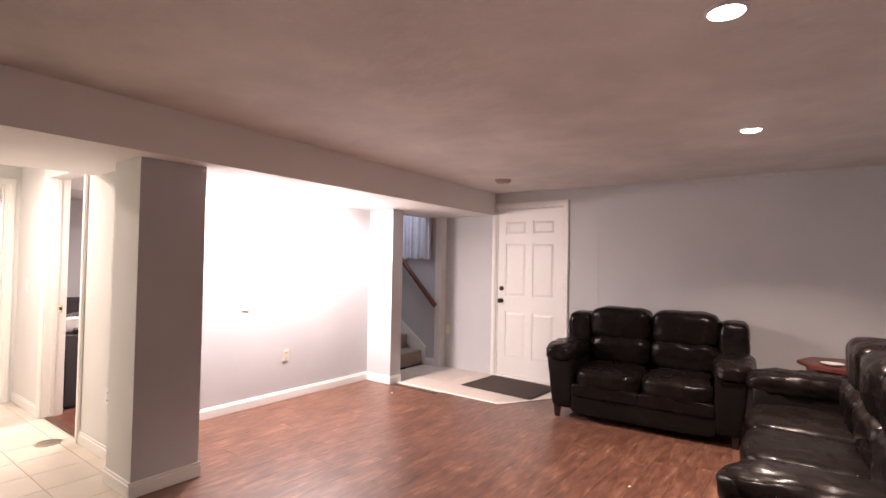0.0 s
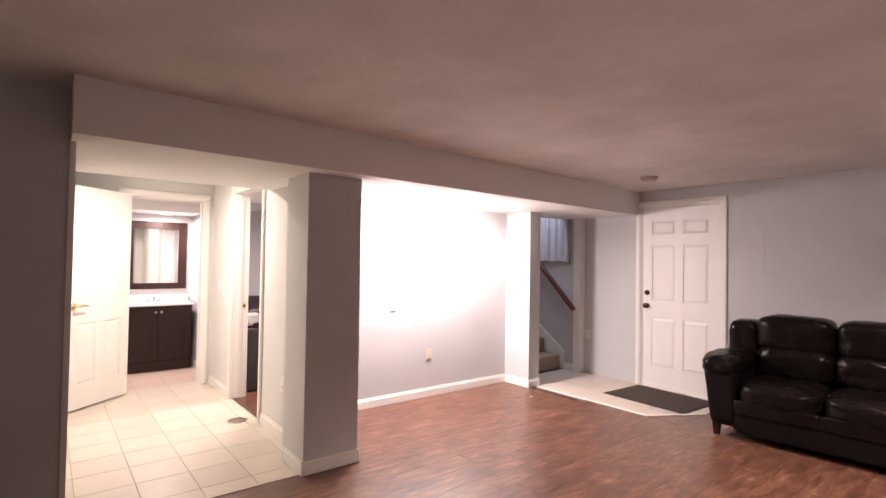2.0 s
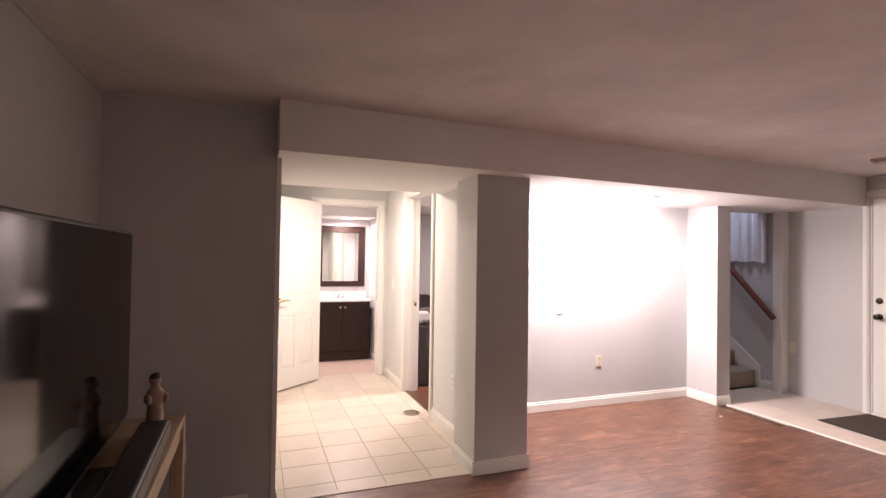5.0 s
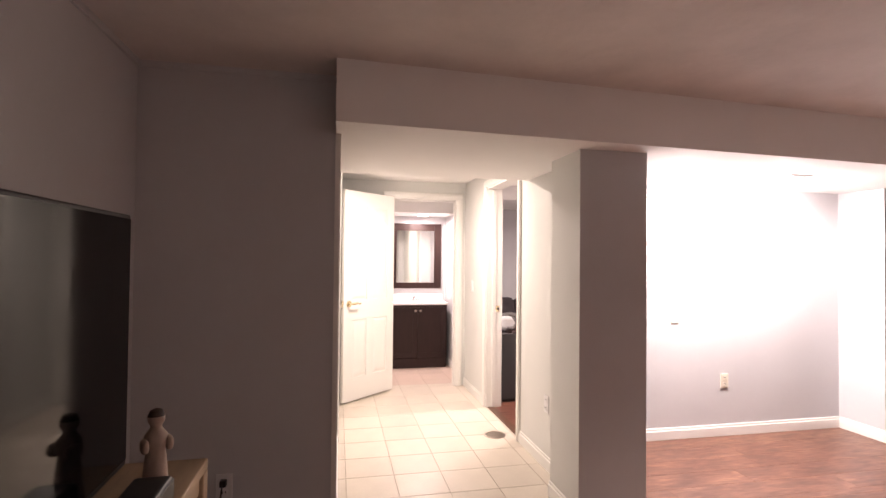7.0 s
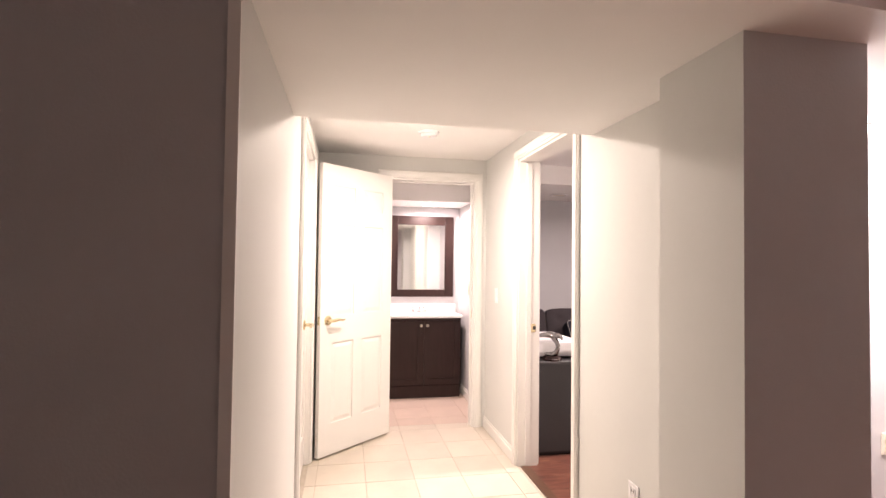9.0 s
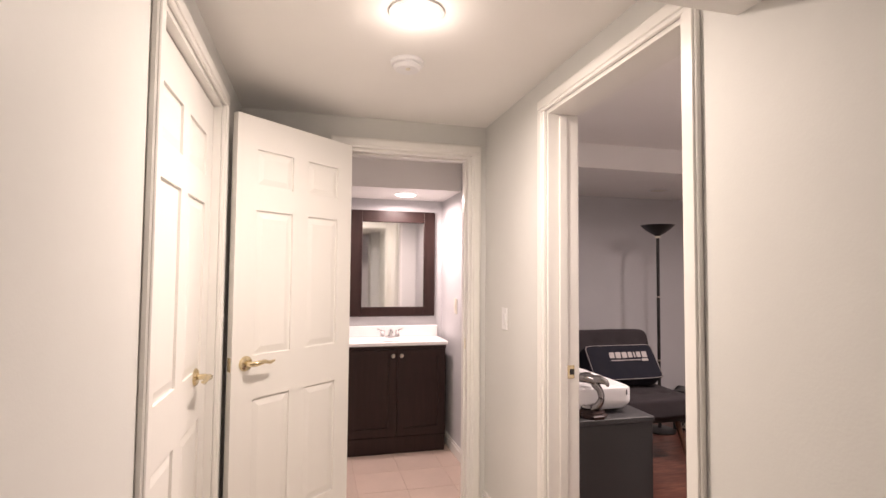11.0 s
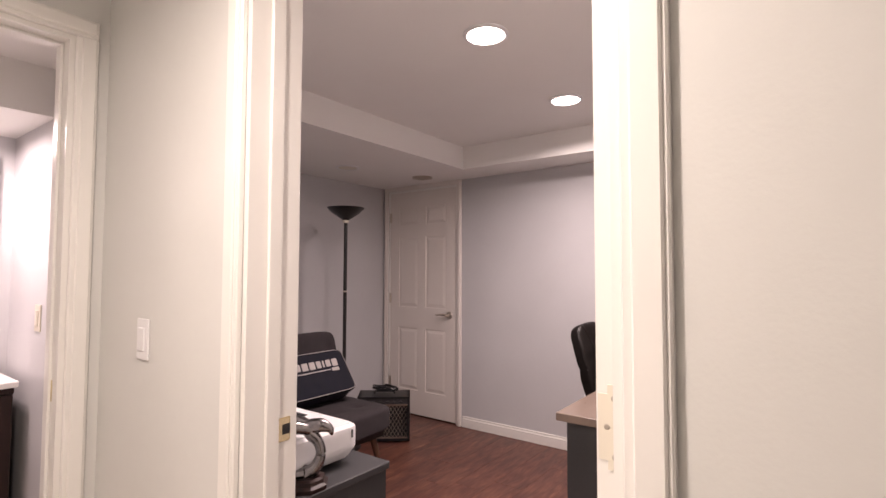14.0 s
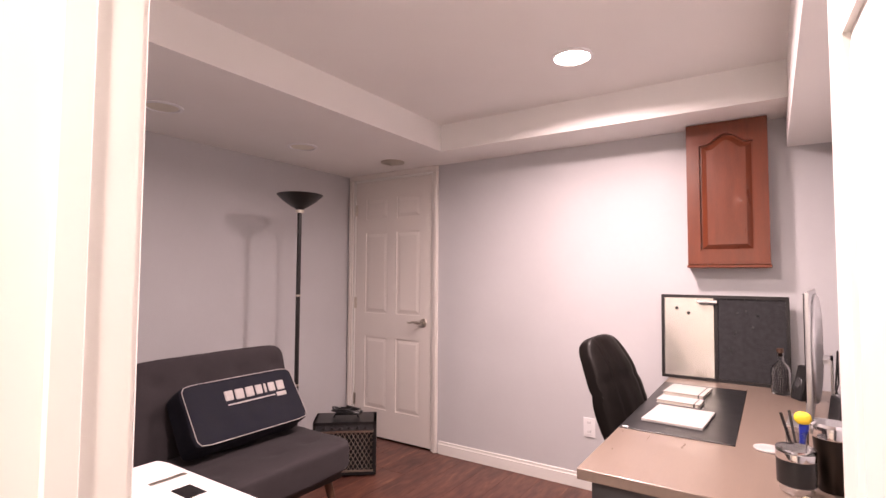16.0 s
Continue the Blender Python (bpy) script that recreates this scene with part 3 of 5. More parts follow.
for row in ((-5.265, 1.94, -5.265, 4.485, (1, 0)), (-5.251, 4.485, -4.895, 4.485, (0, -1)), (-4.895, 4.471, -4.895, 4.66, (1, 0)),
            (-4.212, 1.531, -4.212, 1.954, (1, 0)), (-4.57, 1.545, -4.212, 1.545, (0, -1)), (-4.57, 1.94, -4.212, 1.94, (0, 1)),
            (-5.43, HALL_Y1, -4.57, HALL_Y1, (0, -1)), (-7.15, HALL_Y1, -6.375, HALL_Y1, (0, -1)), (-5.865, HALL_Y0, -4.215, HALL_Y0, (0, 1)),
            (-3.28, ROOM_Y1, ROOM_X1, ROOM_Y1, (0, -1)), (-7.70, OFF_Y1, OFF_X1, OFF_Y1, (0, -1)), (OFF_X0, 1.86, OFF_X0, OFF_Y1, (1, 0)),
            (-8.43, BATH_Y1, -7.27, BATH_Y1, (0, -1)), (-4.208, ROOM_Y0, -4.208, 0.16, (1, 0)), (-5.9, 5.62, -5.14, 5.62, (0, -1))):
    baseboard(*row)


# ceiling fittings
def recessed_light(x, y, z, label, k=1.0):
    r = thing("recessed_light", pose(x, y, z), label, "ceiling light", "recessed ceiling lights")
    part("trim_ring", lathe([(0.093 * k, 0), (0.093 * k, -0.006), (0.080 * k, -0.010), (0.076 * k, -0.004), (0.076 * k, 0)], 32), M_WHITEPLASTIC, r, smooth=True)
    part("lens", lathe([(0.075 * k, -0.002), (0.073 * k, -0.010), (0.055 * k, -0.017), (0.02, -0.021)], 32), M_LENS, r, "glowing frosted lens")


for lx, ly, lz, watts, colour in LIGHTS:
    recessed_light(lx, ly, lz, "round recessed ceiling light, switched on", 0.72 if lz == ROOM_Z else 1.0)


def smoke_alarm(x, y, z, label="round white smoke alarm on the ceiling", r=0.07, mat=M_WHITEPLASTIC):
    s = thing("smoke_alarm", pose(x, y, z), label, "smoke alarm")
    part("base", lathe([(r, 0), (r, -0.012), (r * 0.94, -0.016)], 28), mat, s, smooth=True)
    part("cap", lathe([(r * 0.80, -0.015), (r * 0.84, -0.024), (r * 0.70, -0.036), (r * 0.2, -0.039)], 28), mat, s, smooth=True)
    part("button", lathe([(0.010, -0.038), (0.009, -0.042)], 14, None, pose(r * 0.3, 0, 0)), M_IVORY, s)


smoke_alarm(-6.34, 1.05, HALL_Z)
smoke_alarm(-3.645, 4.79, ROOM_Z, "round beige smoke alarm near the entry door", 0.085, material("aged_beige_plastic", (0.45, 0.36, 0.30), 0.5))


def round_vent(x, y, z, label, r=0.09, mat=M_WHITEPLASTIC):
    v = thing("ceiling_vent", pose(x, y, z), label, "vent")
    for i in range(4):
        a = r * (1 - i * 0.22)
        part("ring", lathe([(a, 0), (a, -0.008 - i * 0.004), (a - 0.014, -0.010 - i * 0.004), (a - 0.016, 0)], 28), mat, v, smooth=True)


round_vent(-7.93, 4.30, OFFS_Z, "round grey air vent in the soffit", 0.085, M_NICKEL)
for x, y in ((-8.12, 2.76), (-8.14, 3.65)):
    r = thing("recessed_light", pose(x, y, OFFS_Z), "round recessed ceiling light, switched off", "ceiling light", "recessed ceiling lights")
    part("trim_ring", lathe([(0.093, 0), (0.093, -0.005), (0.078, -0.008), (0.074, 0)], 32), M_WHITEPLASTIC, r, smooth=True)
    part("lens", lathe([(0.073, -0.001), (0.07, -0.004)], 32), M_IVORY, r)
# slotted register in the alcove
reg = thing("ceiling_register", pose(-4.64, 3.28, SOFFIT_Z), "white slotted air register in the alcove ceiling", "vent")
part("frame", boxes([(-0.07, -0.16, -0.006, -0.05, 0.16, 0), (0.05, -0.16, -0.006, 0.07, 0.16, 0), (-0.05, -0.16, -0.006, 0.05, -0.14, 0), (-0.05, 0.14, -0.006, 0.05, 0.16, 0)]), M_WHITEPLASTIC, reg)
for i in range(6):
    part("slat", box(-0.05, -0.135 + i * 0.047, -0.008, 0.05, -0.105 + i * 0.047, -0.001), M_NICKEL, reg)

# wall plates
plate("outlet", pose(-5.265, 3.352, 0.437, 0, 0, FACE_E), "ivory outlet low on the alcove wall", "outlet")
plate("wall_plate", pose(-5.265, 2.90, 0.955, 0, 0, FACE_E), "small ivory blank plate on the alcove wall", "blank", 0.07, 0.10)
plate("outlet", pose(-4.93, HALL_Y1, 0.43, 0, 0, FACE_S), "white outlet low on the hall wall", "outlet", mat=M_WHITEPLASTIC)
plate("light_switch", pose(-6.83, HALL_Y1, 1.11, 0, 0, FACE_S), "white rocker light switch in the hall", "switch", mat=M_WHITEPLASTIC)
plate("light_switch", pose(-7.98, BATH_Y1, 1.10, 0, 0, FACE_S), "ivory light switch beside the vanity", "switch")
plate("outlet", pose(-6.60, OFF_Y1, 0.37, 0, 0, FACE_S), "white outlet beside the desk", "outlet", mat=M_WHITEPLASTIC)
plate("outlet", pose(-4.208, -0.19, 0.36, 0, 0, FACE_E), "dark outlet with plug beside the television stand", "outlet", mat=M_WHITEPLASTIC)
plate("wall_plate", pose(-4.97, ROOM_Y1, 0.50, 0, 0, FACE_S), "pale plate on the wall by the stairs", "blank")
drain = thing("floor_drain", pose(-5.60, 1.535, 0.0), "round grey metal floor drain in the tiles", "drain")
part("rim", lathe([(0.085, 0.001), (0.085, 0.004), (0.073, 0.005), (0.073, 0.002)], 28), M_NICKEL, drain)
for i in range(-3, 4):
    half = math.sqrt(0.074 ** 2 - (i * 0.02) ** 2)
    part("slat", box(i * 0.02 - 0.006, -half, 0.0015, i * 0.02 + 0.006, half, 0.0042), M_NICKEL, drain)
part("dark_well", lathe([(0.074, 0.0004), (0.074, 0.0012)], 28), M_BLACK, drain)

# stairs beyond the entry
stairs = thing("staircase", pose(-5.34, 4.80, 0), "beige carpeted stairs climbing behind the wall", "stairs")
for i in range(9):
    part("step", box(-0.26 * (i + 1) - 0.02, 0, 0, -0.26 * i, 0.80, 0.19 * (i + 1), 0.012, 2), M_CARPET, stairs)
bm = bmesh.new()
for y0, y1 in ((0.802, 0.816),):
    q = [bm.verts.new(p) for p in ((0.06, y0, 0.0), (0.06, y0, 0.24), (-2.3, y0, 1.97), (-2.3, y0, 1.75))]
    r = [bm.verts.new(p) for p in ((0.06, y1, 0.0), (0.06, y1, 0.24), (-2.3, y1, 1.97), (-2.3, y1, 1.75))]
    bm.faces.new(q), bm.faces.new(r[::-1])
    for i in range(4):
        bm.faces.new((q[i], q[(i + 1) % 4], r[(i + 1) % 4], r[i]))
part("stringer", bm, M_TRIM, stairs, "white skirt board")
rail = thing("handrail", pose(-5.10, 5.54, 0.80), "brown wooden handrail on the stair wall", "handrail")
part("rail", pipe([(0.02, 0, 0.01), (-0.6, 0, 0.63), (-1.8, 0, 1.86)], 0.033, 12), M_MAHOGANY, rail, smooth=True)
for x in (-0.42, -1.4):
    part("bracket", rod((x, 0.08, -x * 1.03 - 0.05), (x, 0.0, -x * 1.03 - 0.02), 0.008), M_BRONZE, rail)
# added pleated sheet, shaped to stand for striped light through the balusters
bm = bmesh.new()
cols = []
for i in range(61):
    x = -5.85 + i * 0.65 / 60
    y = 5.585 + 0.018 * math.sin(i * 0.62) + 0.006 * math.sin(i * 1.7)
    cols.append([bm.verts.new((x, y + d, z)) for d in (0, 0.003) for z in (2.6, 1.43 + 0.012 * math.sin(i * 0.31))])
for a, b in zip(cols, cols[1:]):
    bm.faces.new((a[0], a[1], b[1], b[0])), bm.faces.new((a[2], b[2], b[3], a[3])), bm.faces.new((a[1], a[3], b[3], b[1])), bm.faces.new((a[0], b[0], b[2], a[2]))
tagged(finish(bm, "curtain", M_LIGHT_STRIPES, smooth=True), "pale pleated sheet added for the light stripes on the stairwell wall", "curtain")


# ---- main room ----
def leather_sofa(name, m, length, seats, label):
    """A stuffed leather sofa facing -y, its middle on the floor at the origin."""
    s = thing(name, m, label, "sofa")
    half, arm = length / 2, 0.24
    inner = half - arm
    part("base", cushion(-inner - 0.03, -0.41, 0.05, inner + 0.03, 0.40, 0.29, 14, 0.003, 1, 10), M_LEATHER_DULL, s, smooth=True)
    part("front_rail", cushion(-inner - 0.01, -0.435, 0.06, inner + 0.01, -0.36, 0.30, 8, 0.004, 2, 12), M_LEATHER_DULL, s, "plain leather front rail", True)
    for side in (-1, 1):
        bm = cushion(side * (half + 0.005), -0.44, 0.085, side * (inner - 0.01), 0.40, 0.57, 12, 0.004, 3 + side, 12)
        for v in bm.verts:  # the arm leans outwards towards its top
            v.co.x -= side * 0.075 * (1 - v.co.z / 0.57) * max(0.0, (abs(v.co.x) - inner) / arm)
        a = part("arm", bm, M_LEATHER_DULL, s, smooth=True)
        part("arm_pad", cushion(side * (half + 0.03), -0.48, 0.49, side * (inner - 0.03), 0.24, 0.67, 3.4, 0.013, 7 + side, 20, wrinkle=11), M_LEATHER, a, "puffy wrinkled arm pad", True)
        part("wing", cushion(side * (half - 0.02), 0.10, 0.52, side * (inner - 0.02), 0.42, 0.92, 4.5, 0.010, 11 + side, 14), M_LEATHER, s, "stuffed side wing", True)
        for y in (-0.38, 0.34):
            x = side * (half - 0.10)
            part("foot", lathe([(0.026, 0), (0.040, 0.10)], 4, None, pose(x, y, 0, 0, 0, 45)), M_ESPRESSO, s)
    part("back_frame", cushion(-half + 0.05, 0.24, 0.12, half - 0.05, 0.45, 0.90, 10, 0.004, 5, 12), M_LEATHER_DULL, s, smooth=True)
    w = 2 * inner / seats
    for i in range(seats):
        x0, x1 = -inner + i * w + 0.004, -inner + (i + 1) * w - 0.004
        part("seat_cushion", cushion(x0, -0.455, 0.275, x1, 0.22, 0.475, 4.5, 0.012, 20 + i, 22, wrinkle=7), M_LEATHER, s, smooth=True)
        part("seat_band", cushion(x0 - 0.004, -0.446, 0.215, x1 + 0.004, -0.38, 0.325, 9, 0.003, 25 + i, 12), M_LEATHER, s, smooth=True)
        part("lumbar_cushion", cushion(x0, 0.04, 0.44, x1, 0.30, 0.72, 3.6, 0.014, 30 + i, 20, wrinkle=8), M_LEATHER, s, smooth=True)
        b = cushion(x0, 0.07, 0.665, x1, 0.42, 0.985, 4.2, 0.010, 40 + i, 20, wrinkle=7)
        part("headrest_cushion", b, M_LEATHER, s, smooth=True)
    return s


leather_sofa("loveseat", pose(-2.265, 5.075, 0, 0, 0, 4), 1.62, 2, "black leather two-seat sofa beside the entry door")
leather_sofa("sofa", pose(-0.915, 3.56, 0, 0, 0, -87), 2.36, 3, "long black leather sofa with wrinkled cushions")

et = thing("end_table", pose(-0.86, 5.33, 0), "dark red-brown wooden end table between the sofas", "side table")
part("tabletop", lathe([(0.27, 0.615), (0.30, 0.622), (0.30, 0.645), (0.285, 0.655)], 8), M_MAHOGANY, et)
part("apron", lathe([(0.23, 0.53), (0.24, 0.615)], 8), M_MAHOGANY, et)
for a in range(4):
    c, s_ = math.cos(a * math.pi / 2 + 0.39), math.sin(a * math.pi / 2 + 0.39)
    part("leg", rod((0.20 * c, 0.20 * s_, 0), (0.19 * c, 0.19 * s_, 0.54), 0.018, 0.026, 8), M_MAHOGANY, et)
part("shelf", lathe([(0.21, 0.18), (0.21, 0.20)], 8), M_MAHOGANY, et)
dish = thing("saucer", pose(-0.93, 5.20, 0.655), "small white saucer on the end table", "dish")
part("plate", lathe([(0.04, 0), (0.075, 0.012), (0.078, 0.016), (0.05, 0.008), (0.01, 0.007)], 24), M_WHITEPLASTIC, dish, smooth=True)
bx = thing("coaster_box", pose(-0.78, 5.17, 0.655, 0, 0, 12), "small dark box on the end table", "box")
part("body", box(-0.06, -0.05, 0, 0.06, 0.05, 0.035, 0.004), M_ESPRESSO, bx)
part("lid", box(-0.063, -0.053, 0.035, 0.063, 0.053, 0.048, 0.004), M_ESPRESSO, bx)

dm = thing("doormat", pose(-3.80, 5.29, 0.001, 0, 0, -3), "dark brown ribbed doormat in front of the entry door", "doormat")
part("backing", box(-0.45, -0.33, 0, 0.45, 0.33, 0.006, 0.002, 1), M_BLACK, dm)
for i in range(22):
    part("rib", box(-0.435, -0.315 + i * 0.0287, 0.006, 0.435, -0.292 + i * 0.0287, 0.011, 0.002, 1), M_MAT, dm)
speck = thing("paper_scrap", pose(-4.62, 4.22, 0.001, 0, 0, 20), "tiny white paper scrap on the floor", "litter")
part("scrap", cushion(-0.013, -0.008, 0, 0.013, 0.008, 0.006, 4, 0.001, 2, 3), M_WHITEPLASTIC, speck)
speck2 = thing("paper_scrap", pose(-1.98, 3.55, 0.001, 0, 0, 70), "tiny white paper scrap on the floor", "litter")
part("scrap", cushion(-0.010, -0.006, 0, 0.010, 0.006, 0.005, 4, 0.001, 3, 3), M_WHITEPLASTIC, speck2)

# television on a pine stand
ts = thing("tv_stand", pose(-3.375, -0.56, 0), "light pine television stand against the wall", "tv stand")
part("top", box(0, 0, 0.775, 1.40, 0.49, 0.805, 0.004, 2), M_PINE, ts)
for x in (0.0, 1.355):
    for y in (0.0, 0.445):
        part("leg", box(x, y, 0, x + 0.045, y + 0.045, 0.775, 0.003, 1), M_PINE, ts)
for z in (0.16, 0.46):
    part("shelf", box(0.01, 0.01, z, 1.39, 0.48, z + 0.022, 0.002, 1), M_PINE, ts)
part("rail", boxes([(0.008, 0.045, 0.70, 0.028, 0.445, 0.775), (1.372, 0.045, 0.70, 1.392, 0.445, 0.775), (0.045, 0.458, 0.72, 1.355, 0.478, 0.775)]), M_PINE, ts)
tv = thing("television", pose(-2.625, -0.27, 0.805, 0, 0, 181), "large black flat television with glossy screen", "television")
part("housing", box(-0.62, -0.04, 0.045, 0.62, 0.015, 0.70, 0.006, 2), M_BLACKPLASTIC, tv)
part("screen", box(-0.605, -0.0445, 0.065, 0.605, -0.039, 0.688), M_SCREEN, tv, "dark glossy screen")
part("stand", boxes([(-0.05, -0.03, 0.01, 0.05, 0.02, 0.06), (-0.25, -0.10, 0.0, 0.25, 0.10, 0.012)], 0.003), M_BLACKPLASTIC, tv)
fig = lathe([(0.030, 0), (0.034, 0.006), (0.029, 0.03), (0.026, 0.07), (0.022, 0.10), (0.028, 0.118), (0.026, 0.135), (0.014, 0.150), (0.013, 0.156),
             (0.019, 0.166), (0.020, 0.178), (0.014, 0.190), (0.004, 0.194)], 20)
cushion(-0.036, -0.012, 0.10, -0.018, 0.032, 0.132, 2.5, 0, 1, 5, fig), cushion(0.018, -0.012, 0.10, 0.036, 0.032, 0.132, 2.5, 0, 1, 5, fig)
figurine = finish(fig, "figurine", material("cream_resin", (0.40, 0.30, 0.24), 0.6, vary=0.25, scale=18, bump=0.2, bump_scale=60), smooth=True)
figurine.data.materials.append(material("brown_resin", (0.045, 0.025, 0.018), 0.6, vary=0.3, scale=20))
for face in figurine.data.polygons:  # painted brown hair
    face.material_index = 1 if face.center.z > 0.172 or (face.center.z > 0.15 and face.center.y < -0.004) else 0
figurine.matrix_world = pose(-3.15, -0.14, 0.806, 0, 0, -60) @ Matrix.Diagonal((1.0, 1.0, 1.1, 1))
tagged(figurine, "small cream robed figurine on the television stand", "figurine")
sb = thing("soundbar", pose(-2.68, -0.125, 0.805, 0, 0, 1), "long black soundbar on the television stand", "soundbar")
part("body", box(-0.44, -0.045, 0.006, 0.44, 0.045, 0.062, 0.012, 3), M_BLACKPLASTIC, sb)
part("grille", box(-0.43, 0.0445, 0.012, 0.43, 0.0475, 0.056, 0.001, 1), M_BLACK, sb, "black cloth grille")
for x in (-0.38, 0.38):
    part("foot", box(x - 0.02, -0.035, 0, x + 0.02, 0.035, 0.007), M_BLACK, sb)
plug = thing("power_plug", pose(-4.196, -0.19, 0.385, 0, 0, 90), "black plug and cord in the outlet", "plug")
part("body", box(-0.014, -0.03, -0.014, 0.014, 0, 0.014, 0.004), M_BLACKPLASTIC, plug)
part("cord", pipe([(0, -0.03, 0), (0, -0.05, -0.02), (-0.02, -0.055, -0.2), (-0.05, -0.05, -0.5)], 0.004, 6), M_BLACKPLASTIC, plug)

# ---- bathroom ----
V0, V1, VX = 0.925, 1.685, -8.075
van = thing("vanity", pose(-8.43, V0, 0), "dark espresso vanity cabinet with two doors", "vanity")
VW, VD = V1 - V0, VX + 8.43
part("body", box(0, 0, 0.10, VD - 0.02, VW, 0.80), M_ESPRESSO, van)
part("toe_kick", box(0, 0.005, 0, VD - 0.012, VW - 0.005, 0.125, 0.003, 1), M_ESPRESSO, van)
part("top_rail", box(VD - 0.025, 0, 0.775, VD - 0.004, VW, 0.80), M_ESPRESSO, van)
for i in (0, 1):
    y0, y1 = (0.006, VW / 2 - 0.002) if i == 0 else (VW / 2 + 0.002, VW - 0.006)
    d = part("door", boxes([(VD - 0.02, y0, 0.13, VD, y0 + 0.06, 0.77), (VD - 0.02, y1 - 0.06, 0.13, VD, y1, 0.77),
                            (VD - 0.02, y0 + 0.06, 0.13, VD, y1 - 0.06, 0.19), (VD - 0.02, y0 + 0.06, 0.71, VD, y1 - 0.06, 0.77)]), M_ESPRESSO, van)
    part("recessed_panel", box(VD - 0.02, y0 + 0.06, 0.19, VD - 0.008, y1 - 0.06, 0.71), M_ESPRESSO, d)
    ky = y1 - 0.03 if i == 0 else y0 + 0.03
    part("knob", lathe([(0.007, 0), (0.007, 0.012), (0.016, 0.02), (0.014, 0.03), (0.004, 0.032)], 16, None, pose(VD, ky, 0.727, 0, 90)), M_NICKEL, d, "satin nickel knob", True)
ct = thing("countertop", pose(-8.43, V0, 0.80), "white cultured marble vanity top with basin", "countertop")
bm = box(0.0, -0.012, 0, VD + 0.018, VW + 0.012, 0.028, 0.006, 2)
part("slab", bm, M_MARBLE, ct)
part("backsplash", box(0.0, -0.012, 0.028, 0.02, VW + 0.012, 0.115, 0.005, 2), M_MARBLE, ct)
part("basin_rim", lathe([(0.135, 0.028), (0.14, 0.032), (0.13, 0.034), (0.11, 0.029)], 32, None, pose(0.20, VW / 2, 0)), M_MARBLE, ct, smooth=True)
fa = thing("faucet", pose(-8.355, 1.29, 0.828), "chrome two-handle basin faucet", "faucet")
part("base", box(-0.025, -0.08, 0, 0.025, 0.08, 0.016, 0.007, 3), M_CHROME, fa, smooth=True)
part("spout", pipe([(0, 0, 0.01), (0, 0, 0.045), (0.03, 0, 0.06), (0.09, 0, 0.05), (0.105, 0, 0.035)], [0.018, 0.016, 0.014, 0.012, 0.011], 12), M_CHROME, fa, smooth=True)
for y in (-0.06, 0.06):
    part("handle", lathe([(0.020, 0.012), (0.016, 0.035), (0.020, 0.05), (0.012, 0.058)], 16, pipe([(0, y * 1.0, 0.052), (0, y * 1.75, 0.066)], 0.006, 8), pose(0, y, 0)), M_CHROME, fa, smooth=True)
mr = thing("mirror", pose(-8.43, 0.968, 0.992), "wall mirror in a wide dark wooden frame", "mirror")
MW, MH, MF = 0.70, 0.865, 0.095
part("frame", boxes([(0, 0, 0, 0.028, MF, MH), (0, MW - MF, 0, 0.028, MW, MH), (0, MF, 0, 0.028, MW - MF, MF * 0.8), (0, MF, MH - MF, 0.028, MW - MF, MH)], 0.004), M_ESPRESSO, mr)
for y0 in (MF - 0.014, MW - MF + 0.004):
    part("bead", box(0.028, y0, MF * 0.8 - 0.014, 0.034, y0 + 0.010, MH - MF + 0.014, 0.002, 1), M_ESPRESSO, mr)
part("glass", box(0.004, MF, MF * 0.8, 0.014, MW - MF, MH - MF), M_MIRROR, mr, "silvered mirror glass")


# ---- office ----
dr = thing("low_cabinet", pose(-7.12, 1.88, 0), "low charcoal cabinet carrying the printer", "cabinet")
part("body", box(0.012, 0.006, 0.03, 0.660, 0.415, 0.642), M_CHARCOAL, dr)
part("top", box(0, 0, 0.642, 0.672, 0.425, 0.667, 0.003, 1), M_CHARCOAL, dr)
part("plinth", box(0.03, 0.02, 0, 0.64, 0.40, 0.03), M_BLACK, dr)
for i in (0, 1):
    d = part("door", box(0.016 + i * 0.322, 0.415, 0.05, 0.330 + i * 0.322, 0.428, 0.635, 0.002, 1), M_CHARCOAL, dr)
    part("handle", box(0.29 + i * 0.06, 0.428, 0.33, 0.302 + i * 0.06, 0.44, 0.43, 0.003, 1), M_BLACK, d)

pr = thing("printer", pose(-7.03, 1.90, 0.667), "white flatbed printer on the low cabinet", "printer")
bm = cushion(0, 0, 0.012, 0.505, 0.335, 0.132, 16, 0, 0, 14)
for v in bm.verts:
    k = max(0.0, 0.055 - v.co.z) / 0.055
    v.co.x += (0.2425 - v.co.x) * 0.14 * k
    v.co.y += (0.1675 - v.co.y) * 0.14 * k
part("body", bm, M_WHITEPLASTIC, pr, smooth=True)
part("lid_seam", box(0.02, 0.02, 0.130, 0.485, 0.315, 0.1330, 0.001, 1), M_WHITEPLASTIC, pr)
part("display", box(0.235, 0.235, 0.130, 0.305, 0.280, 0.1345, 0.001, 1), M_SCREEN, pr, "small dark display")
part("paper_slot", box(0.155, 0.225, 0.130, 0.172, 0.31, 0.1340), M_NICKEL, pr, "grey slot")
part("vent", box(0.498, 0.30, 0.09, 0.507, 0.305, 0.115), M_CHARCOAL, pr)
for x in (0.08, 0.40):
    part("foot", box(x, 0.05, 0, x + 0.03, 0.29, 0.014), M_CHARCOAL, pr)

